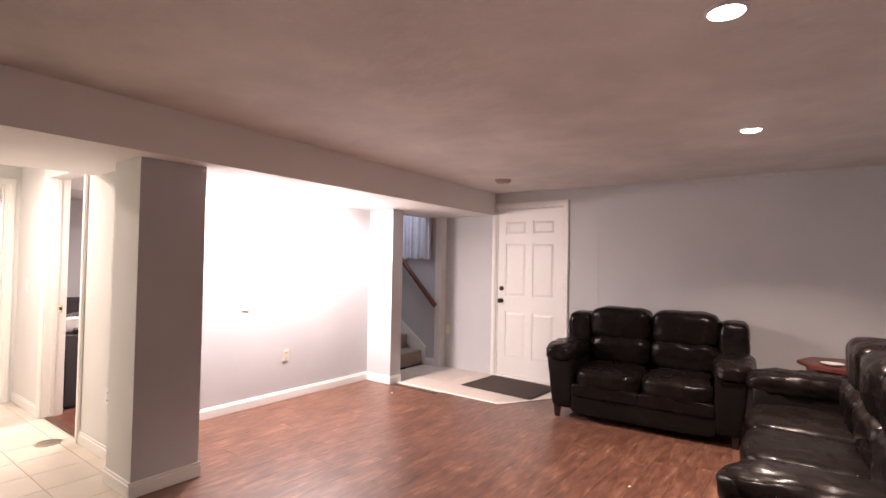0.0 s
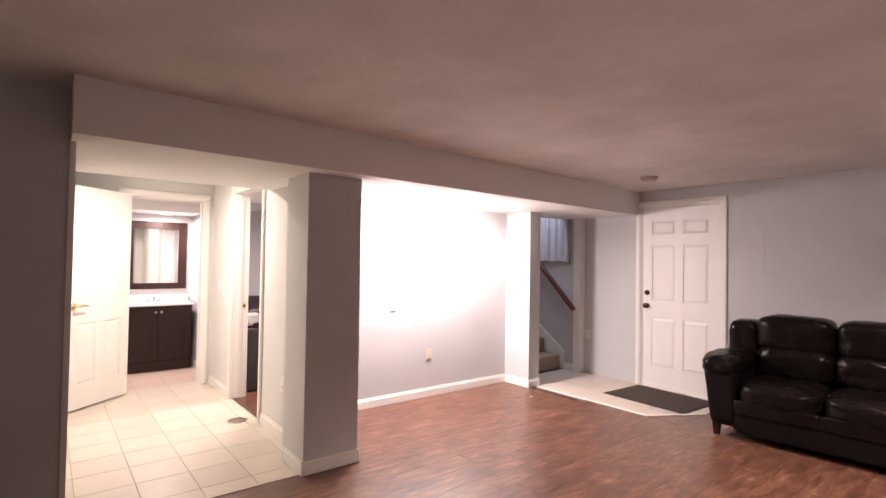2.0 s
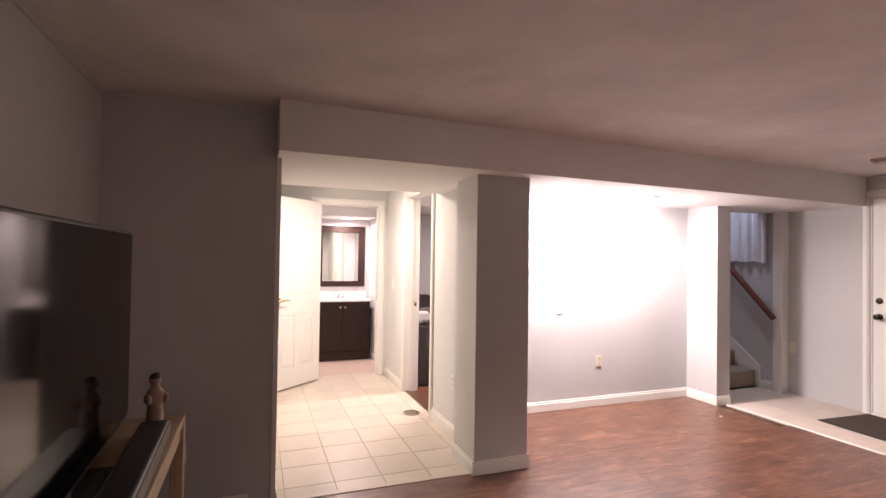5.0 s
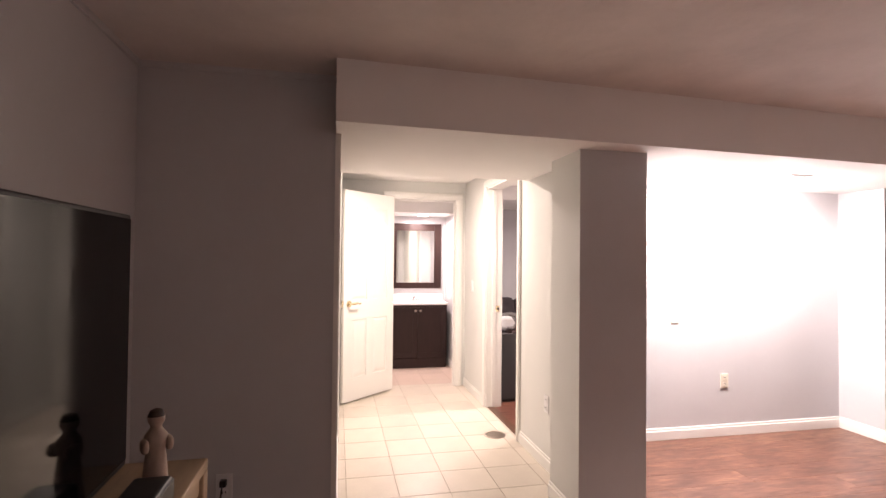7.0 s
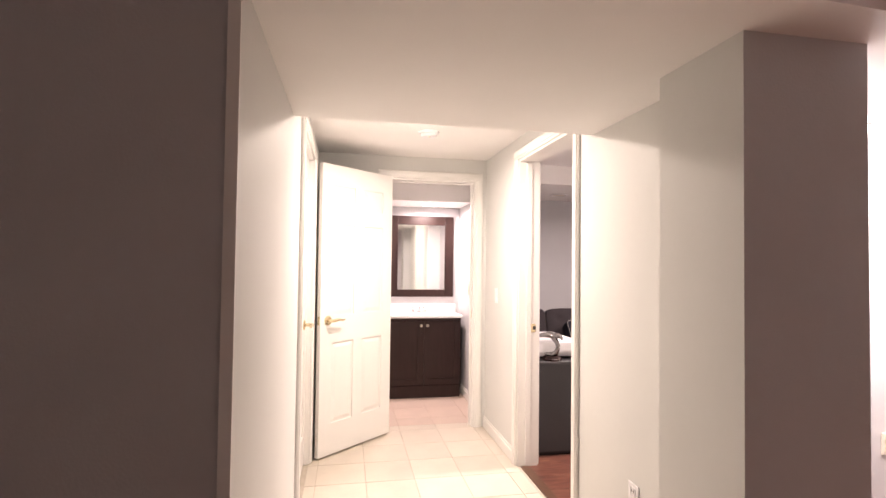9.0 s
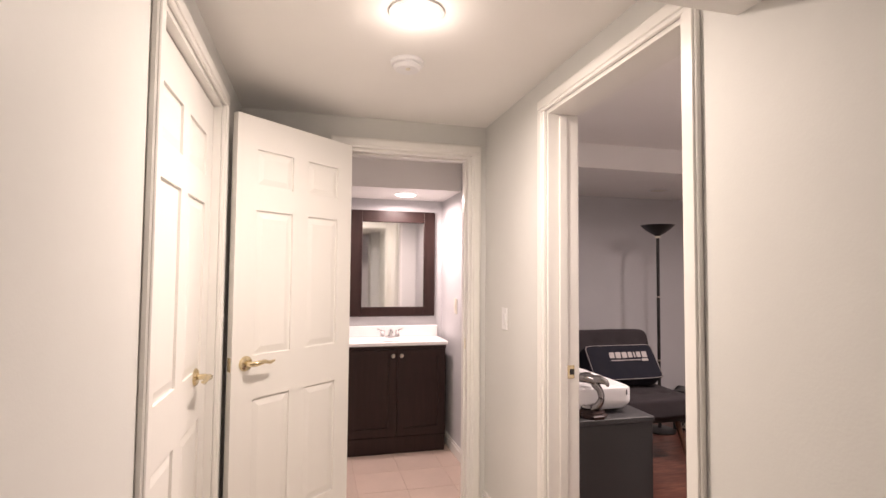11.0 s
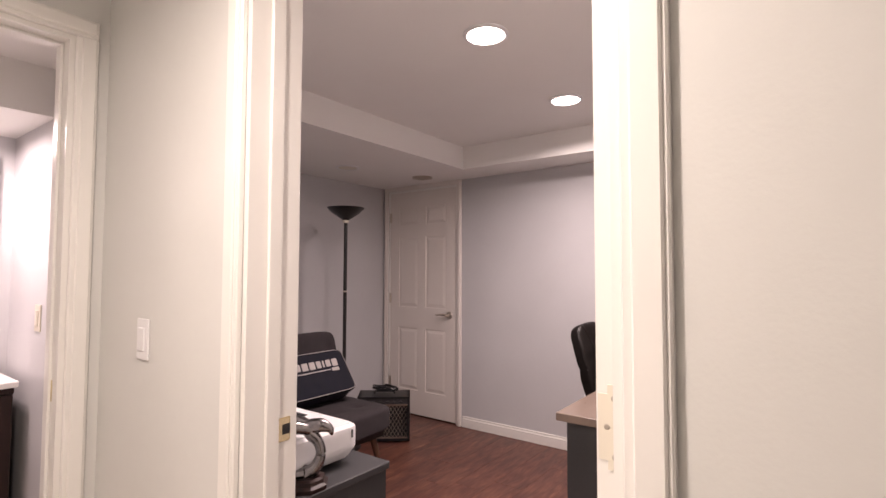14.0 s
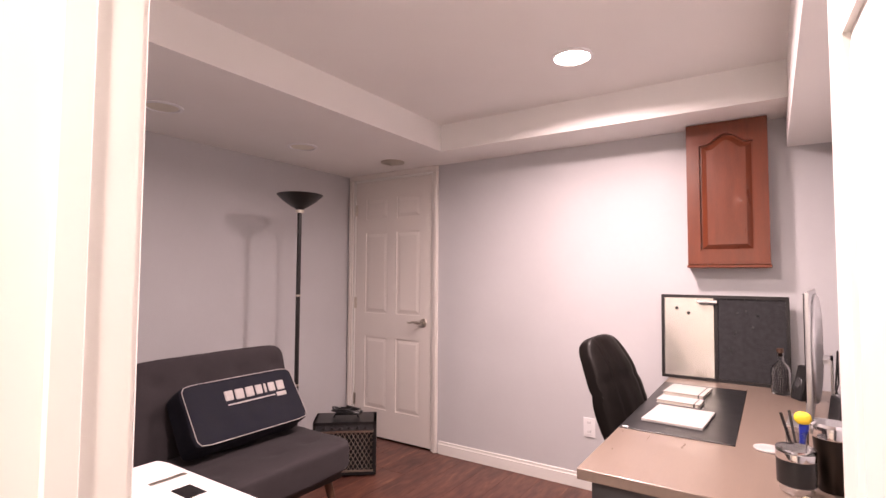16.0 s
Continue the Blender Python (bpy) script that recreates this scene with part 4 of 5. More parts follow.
def smooth_path(points, radii, steps=6):
    """Points and radii along a soft curve through the given ones."""
    pts, rad = [], []
    for i in range(len(points) - 1):
        p0, p1, p2, p3 = (Vector(points[min(max(i + k, 0), len(points) - 1)]) for k in (-1, 0, 1, 2))
        for j in range(steps):
            u = j / steps
            pts.append(0.5 * (2 * p1 + (p2 - p0) * u + (2 * p0 - 5 * p1 + 4 * p2 - p3) * u * u + (3 * p1 - p0 - 3 * p2 + p3) * u ** 3))
            rad.append(radii[i] * (1 - u) + radii[i + 1] * u)
    return pts + [Vector(points[-1])], rad + [radii[-1]]


# an eagle's neck curving up out of the base, head bent forward, wings swept back
stat = pipe(*smooth_path([(-0.01, 0, 0.03), (0.035, 0, 0.065), (0.055, 0, 0.11), (0.045, 0, 0.155), (0.018, 0, 0.185), (0.020, 0, 0.207), (0.055, 0, 0.212), (0.085, 0, 0.200), (0.094, 0, 0.178)],
                         [0.034, 0.022, 0.018, 0.019, 0.024, 0.027, 0.025, 0.015, 0.004]), 12)
for s in (-1, 1):
    pipe(*smooth_path([(0.02, s * 0.012, 0.20), (-0.035, s * 0.035, 0.215), (-0.09, s * 0.055, 0.205), (-0.14, s * 0.06, 0.175)], [0.018, 0.024, 0.018, 0.004]), 10, stat)
    pipe(*smooth_path([(0.0, s * 0.015, 0.05), (-0.04, s * 0.025, 0.05), (-0.065, s * 0.025, 0.085)], [0.02, 0.015, 0.005]), 8, stat)
bird = finish(stat, "eagle_sculpture", M_PEWTER, smooth=True)
bird.matrix_world = pose(-6.515, 2.005, 0.667, 0, 0, 38) @ Matrix.Scale(0.84, 4)
tagged(bird, "polished pewter eagle sculpture on a wooden base", "sculpture")
lathe_base = lathe([(0.070, 0), (0.072, 0.012), (0.062, 0.018), (0.060, 0.028), (0.05, 0.032)], 8)
base = finish(lathe_base, "sculpture_base", M_ESPRESSO)
base.matrix_world = pose(-6.515, 2.005, 0.667, 0, 0, 22)
tagged(base, "octagonal dark brown wooden base under the sculpture", "pedestal")

# futon: y runs along its length
fu = thing("futon", pose(-7.95, 1.93, 0), "dark grey tufted fabric futon with wooden legs", "futon")
FL, SEAM = 1.45, 0.62
bm = cushion(0.0, 0, 0.335, 0.575, FL, 0.485, 9, 0.004, 3, 40)
for ty in (0.25, 0.52, 0.80, 1.08, 1.28):  # buttoned dimples
    for tx in (0.20, 0.40):
        for v in bm.verts:
            if v.co.z > 0.42:
                v.co.z -= 0.014 * math.exp(-((v.co.x - tx) ** 2 + (v.co.y - ty) ** 2) / 0.0016)
part("seat", bm, M_FUTON, fu, smooth=True)
for y0, y1, k in ((0, SEAM - 0.003, 0), (SEAM + 0.003, FL, 1)):
    bm = cushion(0, y0, 0, 0.13, y1, 0.47, 9, 0.003, 5 + k, 26)
    n_tuft = 2 if k == 0 else 4
    for i in range(n_tuft):
        ty = y0 + (i + 0.6) * (y1 - y0) / n_tuft
        for tz in (0.20, 0.36):
            for v in bm.verts:
                if v.co.x > 0.06:
                    d2 = (v.co.y - ty) ** 2 + (v.co.z - tz) ** 2
                    v.co.x -= 0.022 * math.exp(-d2 / 0.0018)
    bmesh.ops.transform(bm, matrix=pose(-0.02, 0, 0.42, 0, -13, 0), verts=bm.verts)
    part("backrest", bm, M_FUTON, fu, smooth=True)
part("frame", box(0.05, 0.06, 0.30, 0.52, FL - 0.06, 0.335), M_BLACK, fu)
for x, y, dx, dy in ((0.48, FL - 0.12, 0.05, 0.06), (0.06, FL - 0.12, -0.03, 0.06), (0.48, 0.12, 0.05, -0.06), (0.06, 0.12, -0.03, -0.06)):
    part("leg", rod((x + dx, y + dy, 0), (x, y, 0.31), 0.013, 0.021, 12), M_WOODLEG, fu, "tapered brown wooden leg", True)

pl = thing("pillow", look((-7.778, 3.002, 0.643), (-7.778 + 1.0, 3.002, 0.643 + 0.72)) @ pose(0, 0, 0, 0, 180, 0), "navy canvas bolster pillow with white piping and print", "pillow")
# local axes: x along its length, y up its face, z out of its back
PW, PH, PT = 0.300, 0.145, 0.070
part("cover", cushion(-PW, -PH, -PT, PW, PH, PT, 14, 0.008, 4, 26, wrinkle=7), M_NAVY, pl, smooth=True)
loop = []
for k in range(65):
    c, d = math.cos(k * math.pi / 32), math.sin(k * math.pi / 32)
    out = 0.6 ** (1 / 14) / (abs(c) ** 14 + abs(d) ** 14) ** (1 / 14)
    loop.append((PW * c * out, PH * d * out, PT * 0.4 ** (1 / 14) + 0.002))
part("piping", pipe(loop, 0.002, 6), M_WHITECLOTH, pl, "white piping")
# printed marks drawn as plain blocks
for i, wide in enumerate((0.044, 0.046, 0.044, 0.038, 0.016, 0.040, 0.046)):
    x0 = -0.110 + (0, 0.054, 0.110, 0.163, 0.210, 0.235, 0.284)[i]
    bm = box(x0, 0.030, PT - 0.006, x0 + wide, 0.080, PT + 0.003, 0.004, 1)
    for v in bm.verts:
        v.co.x += (v.co.y - 0.030) * 0.12
    part("printed_block", bm, M_WHITECLOTH, pl)
part("printed_line", box(-0.105, 0.008, PT - 0.006, 0.150, 0.014, PT + 0.003), M_WHITECLOTH, pl)
part("printed_flag", box(0.160, 0.000, PT - 0.006, 0.215, 0.020, PT + 0.003), M_WHITECLOTH, pl)

fl = thing("floor_lamp", pose(-8.12, 3.62, 0), "tall black torchiere floor lamp, switched off", "floor lamp")
part("base", lathe([(0.13, 0), (0.13, 0.012), (0.11, 0.022), (0.02, 0.03)], 32), M_BLACK, fl, smooth=True)
part("pole", rod((0, 0, 0.02), (0, 0, 1.70), 0.0135, None, 16), M_BLACK, fl, smooth=True)
for z in (0.60, 1.15):
    part("collar", lathe([(0.016, z), (0.016, z + 0.012)], 16), M_NICKEL, fl)
part("shade", lathe([(0.018, 1.68), (0.03, 1.70), (0.05, 1.71), (0.10, 1.745), (0.142, 1.785), (0.138, 1.787), (0.09, 1.75), (0.02, 1.72)], 36), M_BLACK, fl, "shallow black bowl shade", True)
part("socket", lathe([(0.022, 1.672), (0.026, 1.70)], 16), M_IVORY, fl)

am = thing("guitar_amplifier", pose(-8.03, 3.965, 0, 0, 0, 40), "black guitar amplifier with metal mesh grille", "amplifier")
AW, AD, AH = 0.20, 0.115, 0.345
part("cabinet", boxes([(-AW, -AD, 0.012, -AW + 0.018, AD, AH), (AW - 0.018, -AD, 0.012, AW, AD, AH), (-AW, -AD, AH - 0.018, AW, AD, AH), (-AW, -AD, 0.012, AW, AD, 0.03),
                       (-AW + 0.018, -AD + 0.02, 0.03, AW - 0.018, AD - 0.01, AH - 0.018)]), M_BLACKPLASTIC, am)
part("control_panel", box(-AW + 0.02, -AD + 0.006, 0.288, AW - 0.02, -AD + 0.022, AH - 0.02), M_CHARCOAL, am)
for i in range(6):
    part("knob", lathe([(0.009, 0), (0.008, 0.014)], 12, None, pose(-0.13 + i * 0.052, -AD + 0.006, 0.306, 90)), M_BLACK, am)
gr = bmesh.new()
for i in range(-12, 13):
    for sgn in (-1, 1):
        x_at = lambda z: i * 0.028 + sgn * (z - 0.155) * 0.6
        za, zb = 0.035, 0.275
        lim = AW - 0.024
        xa, xb = x_at(za), x_at(zb)
        if max(min(xa, xb), -lim) < min(max(xa, xb), lim):
            def clip(x):
                return (x - i * 0.028) / (sgn * 0.6) + 0.155
            lo_x, hi_x = sorted((xa, xb))
            p, q = max(lo_x, -lim), min(hi_x, lim)
            pipe([(p, -AD + 0.012 + 0.002 * sgn, clip(p)), (q, -AD + 0.012 + 0.002 * sgn, clip(q))], 0.0024, 4, gr)
part("grille", gr, M_NICKEL, am, "diamond mesh grille")
for z0, z1 in ((0.275, 0.287), (0.03, 0.038)):
    part("grille_strip", box(-AW + 0.018, -AD + 0.004, z0, AW - 0.018, -AD + 0.02, z1), M_NICKEL, am)
part("handle", pipe([(-0.08, 0, AH), (-0.07, 0, AH + 0.022), (0.07, 0, AH + 0.022), (0.08, 0, AH)], 0.009, 8), M_BLACKPLASTIC, am, smooth=True)
for x in (-0.16, 0.16):
    part("foot", lathe([(0.014, 0), (0.016, 0.013)], 12, None, pose(x, 0, 0)), M_BLACK, am)
cord = thing("coiled_cable", pose(-8.03, 3.97, 0.372, 0, 0, 15), "black cable coiled on top of the amplifier", "cable")
pts = [((0.10 + 0.012 * math.sin(k * 0.9)) * math.cos(k * 0.35), (0.05 + 0.008 * math.cos(k * 0.7)) * math.sin(k * 0.35), 0.006 + 0.0004 * k + 0.004 * math.sin(k * 1.3)) for k in range(60)]
part("cable", pipe(pts, 0.006, 6), M_BLACKPLASTIC, cord, smooth=True)

# desk along the east wall
DX0, DY0, DZ = -6.133, 2.94, 0.741
dk = thing("desk", pose(DX0, DY0, 0), "grey wood-topped desk with charcoal end panels", "desk")
DW, DL = -5.405 - DX0, 4.555 - DY0
part("desktop", box(0, 0, DZ - 0.032, DW, DL, DZ, 0.003, 2), M_GREYTOP, dk)
part("end_panel", box(0.035, 0.03, 0, DW - 0.01, 0.055, DZ - 0.032), M_CHARCOAL, dk)
part("end_panel", box(0.035, DL - 0.055, 0, DW - 0.01, DL - 0.03, DZ - 0.032), M_CHARCOAL, dk)
part("back_panel", box(DW - 0.03, 0.055, 0.25, DW - 0.012, DL - 0.055, DZ - 0.032), M_CHARCOAL, dk)
part("apron", box(0.04, 0.055, DZ - 0.10, 0.06, DL - 0.055, DZ - 0.032), M_CHARCOAL, dk)
ped = part("pedestal", box(0.05, 0.057, 0.05, DW - 0.04, 0.40, DZ - 0.105), M_CHARCOAL, dk)
for i in range(3):
    part("drawer", box(0.036, 0.062, 0.07 + i * 0.19, 0.05, 0.395, 0.245 + i * 0.19, 0.002, 1), M_CHARCOAL, ped)

pad = thing("desk_pad", pose(-5.955, 3.86, DZ, 0, 0, 0), "black desk pad lying on the desk", "desk pad")
part("sheet", box(-0.175, -0.46, 0, 0.19, 0.46, 0.004, 0.0015, 1), M_BLACKPLASTIC, pad)
part("corner_mark", box(-0.165, -0.45, 0.004, -0.145, -0.435, 0.0048), M_WHITEPLASTIC, pad)
lp = thing("laptop", pose(-5.965, 3.645, DZ + 0.004, 0, 0, -4), "closed pale grey laptop on the desk pad", "laptop")
part("base", box(-0.105, -0.13, 0, 0.105, 0.13, 0.006, 0.002, 2), M_PAPER, lp)
part("lid", box(-0.105, -0.13, 0.0065, 0.105, 0.13, 0.010, 0.002, 2), M_PAPER, lp)
for y, lab in ((4.12, "white closed notebook on the desk pad"), (3.895, "small white closed notebook on the desk pad")):
    hgt = 0.10 if y > 4 else 0.055
    nb = thing("notebook", pose(-5.995, y, DZ + 0.004, 0, 0, -5), lab, "notebook")
    part("cover", boxes([(-0.085, -hgt, 0, 0.085, hgt, 0.002), (-0.085, -hgt, 0.012, 0.085, hgt, 0.0145)], 0.0008), M_PAPER, nb)
    part("pages", box(-0.082, -hgt + 0.003, 0.002, 0.080, hgt - 0.003, 0.012), M_IVORY, nb)
    part("elastic", box(0.062, -hgt - 0.0005, 0.0005, 0.067, hgt + 0.0005, 0.0152), M_BLACK, nb)

bo = thing("notice_board", pose(-6.17, 4.495, DZ, -2.5, 0, 0), "half white magnetic, half dark notice board in a black frame", "notice board")
BW, BH = 0.585, 0.448
part("frame", boxes([(0, -0.012, 0, 0.016, 0.006, BH), (BW - 0.016, -0.012, 0, BW, 0.006, BH), (0.016, -0.012, 0, BW - 0.016, 0.006, 0.016), (0.016, -0.012, BH - 0.016, BW - 0.016, 0.006, BH),
                     (0.255, -0.011, 0.016, 0.272, 0.006, BH - 0.016)]), M_BLACK, bo)
part("magnetic_panel", box(0.016, -0.006, 0.016, 0.255, 0.004, BH - 0.016), material("brushed_white_steel", (0.74, 0.72, 0.66), 0.24, 0.75, vary=0.015, scale=3), bo, "glossy white steel panel")
part("cork_panel", box(0.272, -0.005, 0.016, BW - 0.016, 0.004, BH - 0.016), material("dark_felt", (0.03, 0.03, 0.033), 0.95, vary=0.35, scale=40, bump=0.3, bump_scale=150), bo, "dark felt panel")
for x, z in ((0.078, 0.375), (0.135, 0.350)):
    part("magnet", lathe([(0.009, 0), (0.008, 0.006)], 14, None, pose(x, -0.006, z, 90)), M_BLACK, bo)
for x, z in ((0.36, 0.36), (0.40, 0.37), (0.45, 0.35), (0.35, 0.26), (0.43, 0.29), (0.33, 0.17)):
    part("push_pin", lathe([(0.005, 0), (0.004, 0.008)], 8, None, pose(x, -0.005, z, 90)), M_BLACK, bo)
clip_ = part("marker_clip", box(0.175, -0.024, 0.405, 0.275, -0.008, 0.422, 0.004), M_CHROME, bo, "chrome marker clip")
part("marker", rod((0.19, -0.028, 0.402), (0.265, -0.028, 0.402), 0.006), M_BLACK, clip_)

cab = thing("wall_cabinet", pose(-6.03, 4.46, 1.333), "cherry wood wall cabinet with arched raised panel", "cabinet")
CW, CH = 0.378, 0.768
part("body", box(0.004, 0.018, 0.012, CW - 0.004, 0.115, CH), M_CHERRY, cab)
part("bottom_rail", box(-0.002, 0.002, 0, CW + 0.002, 0.115, 0.016, 0.003, 1), M_CHERRY, cab)


def arch(x):
    """Height of the cathedral arch over the panel."""
    u = abs(2 * x / CW - 1)
    return 0.650 + 0.050 * max(0.0, math.cos(min(1.0, u / 0.5) * math.pi / 2)) ** 1.6


bm = boxes([(0.004, 0, 0.02, 0.066, 0.018, CH - 0.004), (CW - 0.066, 0, 0.02, CW - 0.004, 0.018, CH - 0.004), (0.066, 0, 0.02, CW - 0.066, 0.018, 0.09)])
N = 24
xs = [0.066 + i * (CW - 0.132) / N for i in range(N + 1)]
for a, b in zip(xs, xs[1:]):
    f = [bm.verts.new(p) for p in ((a, 0, arch(a)), (b, 0, arch(b)), (b, 0, CH - 0.004), (a, 0, CH - 0.004))]
    g = [bm.verts.new(p) for p in ((a, 0.018, arch(a)), (b, 0.018, arch(b)), (b, 0.018, CH - 0.004), (a, 0.018, CH - 0.004))]
    bm.faces.new(f), bm.faces.new((f[0], f[1], g[1], g[0])), bm.faces.new(g[::-1])
cd = part("door", bm, M_CHERRY, cab)
bm = bmesh.new()
rim = [(x, arch(x)) for x in xs] + [(CW - 0.066, 0.09), (0.066, 0.09)]
cx, cz = CW / 2, 0.38
outer = [bm.verts.new((x, 0.0172, z)) for x, z in rim]
mid_ = [bm.verts.new((cx + (x - cx) * 0.92, 0.0168, cz + (z - cz) * 0.97)) for x, z in rim]
inner_ = [bm.verts.new((cx + (x - cx) * 0.72, 0.002, cz + (z - cz) * 0.89)) for x, z in rim]
for r0, r1 in ((outer, mid_), (mid_, inner_)):
    for i in range(len(rim)):
        j = (i + 1) % len(rim)
        bm.faces.new((r0[i], r0[j], r1[j], r1[i]))
bm.faces.new(inner_)
part("raised_panel", bm, M_CHERRY, cd)

# things on the desk
mo = thing("monitor", pose(-5.535, 3.86, DZ, 0, 0, -95), "thin silver desktop monitor on an aluminium stand", "monitor")
M_ALU = material("brushed_aluminium", (0.62, 0.62, 0.63), 0.35, 0.9, vary=0.05, scale=20)
part("housing", box(-0.29, -0.006, 0.075, 0.29, 0.010, 0.497, 0.004, 2), M_ALU, mo)
part("screen", box(-0.285, -0.0085, 0.13, 0.285, -0.005, 0.492), M_SCREEN, mo, "black glass screen")
part("back_shell", cushion(-0.275, -0.004, 0.09, 0.275, 0.034, 0.485, 2.6, 0, 0, 12), M_ALU, mo, "curved aluminium back", True)
part("chin", box(-0.285, -0.0085, 0.08, 0.285, -0.005, 0.129), M_ALU, mo)
part("stand", boxes([(-0.09, -0.08, 0, 0.09, 0.09, 0.006), (-0.07, 0.055, 0.004, 0.07, 0.063, 0.25), (-0.07, 0.008, 0.235, 0.07, 0.063, 0.25)]), M_ALU, mo)

M_GLASS = bpy.data.materials.new("clear_glass")
M_GLASS.use_nodes = True
g = M_GLASS.node_tree.nodes["Principled BSDF"]
g.inputs["Transmission Weight"].default_value, g.inputs["Roughness"].default_value, g.inputs["IOR"].default_value = 1.0, 0.03, 1.45
bt = thing("glass_bottle", pose(-5.63, 4.36, DZ) @ Matrix.Scale(0.9, 4), "clear glass bottle with stopper on the desk", "bottle")
part("glass", lathe([(0.040, 0), (0.044, 0.006), (0.044, 0.12), (0.036, 0.145), (0.015, 0.165), (0.014, 0.20), (0.017, 0.202), (0.017, 0.212), (0.012, 0.212), (0.011, 0.165), (0.033, 0.142), (0.041, 0.118), (0.041, 0.01), (0.005, 0.008)], 28), M_GLASS, bt, smooth=True)
part("stopper", lathe([(0.0105, 0.195), (0.011, 0.214), (0.017, 0.215), (0.017, 0.232), (0.014, 0.235)], 20), M_WOODLEG, bt)

spk = thing("desk_speaker", pose(-5.555, 4.28, DZ, 0, 0, -60), "small black desk speaker", "speaker")
bm = box(-0.035, -0.03, 0, 0.035, 0.03, 0.15, 0.006, 2)
for v in bm.verts:
    v.co.y += v.co.z * 0.25
part("body", bm, M_BLACKPLASTIC, spk)
part("cone", lathe([(0.024, 0), (0.02, 0.004), (0.006, -0.004 + 0.006)], 18, None, pose(0, -0.012, 0.075, 76)), M_CHARCOAL, spk)

tb = thing("tumbler", pose(-5.612, 3.10, DZ) @ Matrix.Scale(0.88, 4), "black steel tumbler with clear lid", "tumbler")
part("sleeve", lathe([(0.044, 0.022), (0.049, 0.026), (0.050, 0.095), (0.050, 0.098)], 32), M_BLACKPLASTIC, tb, smooth=True)
part("base_ring", lathe([(0.040, 0), (0.043, 0.003), (0.045, 0.024)], 32), M_CHROME, tb, smooth=True)
part("rim", lathe([(0.050, 0.096), (0.0505, 0.098), (0.051, 0.116), (0.049, 0.118), (0.047, 0.10)], 32), M_CHROME, tb, smooth=True)
part("lid", lathe([(0.047, 0.112), (0.051, 0.119), (0.050, 0.127), (0.02, 0.128)], 32), M_GLASS, tb, smooth=True)
t2 = thing("tumbler", pose(-5.530, 3.16, DZ), "tall dark tumbler with steel lid", "tumbler")
part("body", lathe([(0.034, 0), (0.036, 0.004), (0.045, 0.135), (0.045, 0.14)], 32), M_BRONZE, t2, smooth=True)
part("lid", lathe([(0.0465, 0.136), (0.048, 0.14), (0.047, 0.165), (0.040, 0.172), (0.01, 0.172)], 32), M_CHROME, t2, "brushed steel lid", True)

pc = thing("pen_cup", pose(-5.60, 3.42, DZ) @ Matrix.Scale(0.9, 4), "small cup holding pens and a blue brush", "pen cup")
part("cup", lathe([(0.028, 0), (0.032, 0.003), (0.034, 0.085), (0.031, 0.085), (0.029, 0.008), (0.004, 0.006)], 24), M_GLASS, pc, smooth=True)
part("pen", rod((-0.01, 0, 0.008), (-0.045, -0.01, 0.14), 0.005), M_BLACKPLASTIC, pc)
part("pen", rod((0.0, 0.01, 0.008), (-0.02, 0.02, 0.145), 0.0045), M_CHARCOAL, pc)
M_BLUE = material("blue_plastic", (0.01, 0.03, 0.32), 0.3)
M_YELLOW = material("yellow_foam", (0.85, 0.62, 0.04), 0.6, vary=0.08, scale=30)
part("brush_handle", lathe([(0.006, 0.01), (0.011, 0.07), (0.015, 0.10), (0.012, 0.115)], 16, None, pose(0.01, 0, 0, 0, 6)), M_BLUE, pc, "blue handle", True)
part("brush_head", cushion(-0.008, -0.022, 0.108, 0.042, 0.022, 0.150, 2.4, 0.002, 3, 8), M_YELLOW, pc, "yellow foam head", True)
bag = thing("desk_organizer", pose(-5.47, 3.52, DZ, 0, 0, 10), "black desk organizer behind the tumblers", "organizer")
bm = box(-0.045, -0.06, 0, 0.045, 0.06, 0.17, 0.008, 2)
for v in bm.verts:
    if v.co.z > 0.1:
        v.co.x += 0.02
part("body", bm, M_BLACKPLASTIC, bag)
part("slot", box(-0.02, -0.05, 0.168, 0.05, 0.05, 0.172), M_CHARCOAL, bag)
cables = thing("cable", pose(-5.44, 4.0, DZ), "thin dark cable running behind the monitor", "cable")
part("wire", pipe([(0, -0.35, 0.004), (0.0, -0.2, 0.03), (-0.02, -0.05, 0.12), (0.0, 0.08, 0.25), (0.01, 0.2, 0.10), (0, 0.32, 0.004)], 0.003, 6), M_BLACKPLASTIC, cables)
coaster = thing("coaster", pose(-5.675, 3.43, DZ), "round pale coaster lying on the desk", "coaster")
part("disc", lathe([(0.040, 0), (0.042, 0.003), (0.040, 0.006), (0.03, 0.005)], 28), M_PAPER, coaster, smooth=True)

# office chair tucked under the desk, facing east
ch = thing("office_chair", pose(-5.93, 3.70, 0, 0, 0, -101), "black leather office chair pushed under the desk", "chair")
bm = cushion(-0.19, 0, 0, 0.19, 0.085, 0.595, 5, 0.004, 3, 30)
for v in bm.verts:
    u = v.co.x / 0.19
    v.co.y -= 0.03 * u * u
    v.co.x *= 1 - 0.16 * max(0, v.co.z - 0.35) / 0.21
    v.co.y -= 0.10 * max(0.0, v.co.z - 0.45) + 0.006 * math.sin(v.co.z * 11)  # rolled head and lumbar curve
    if v.co.y > 0.04:
        v.co.y -= 0.006 * (math.exp(-((abs(u) - 0.5) / 0.07) ** 2) + math.exp(-((v.co.z - 0.40) / 0.018) ** 2))  # sewn channels
    for zc in (0.17, 0.36):
        v.co.y += 0.012 * math.exp(-((v.co.z - zc) / 0.02) ** 2) if v.co.y < 0.04 else 0
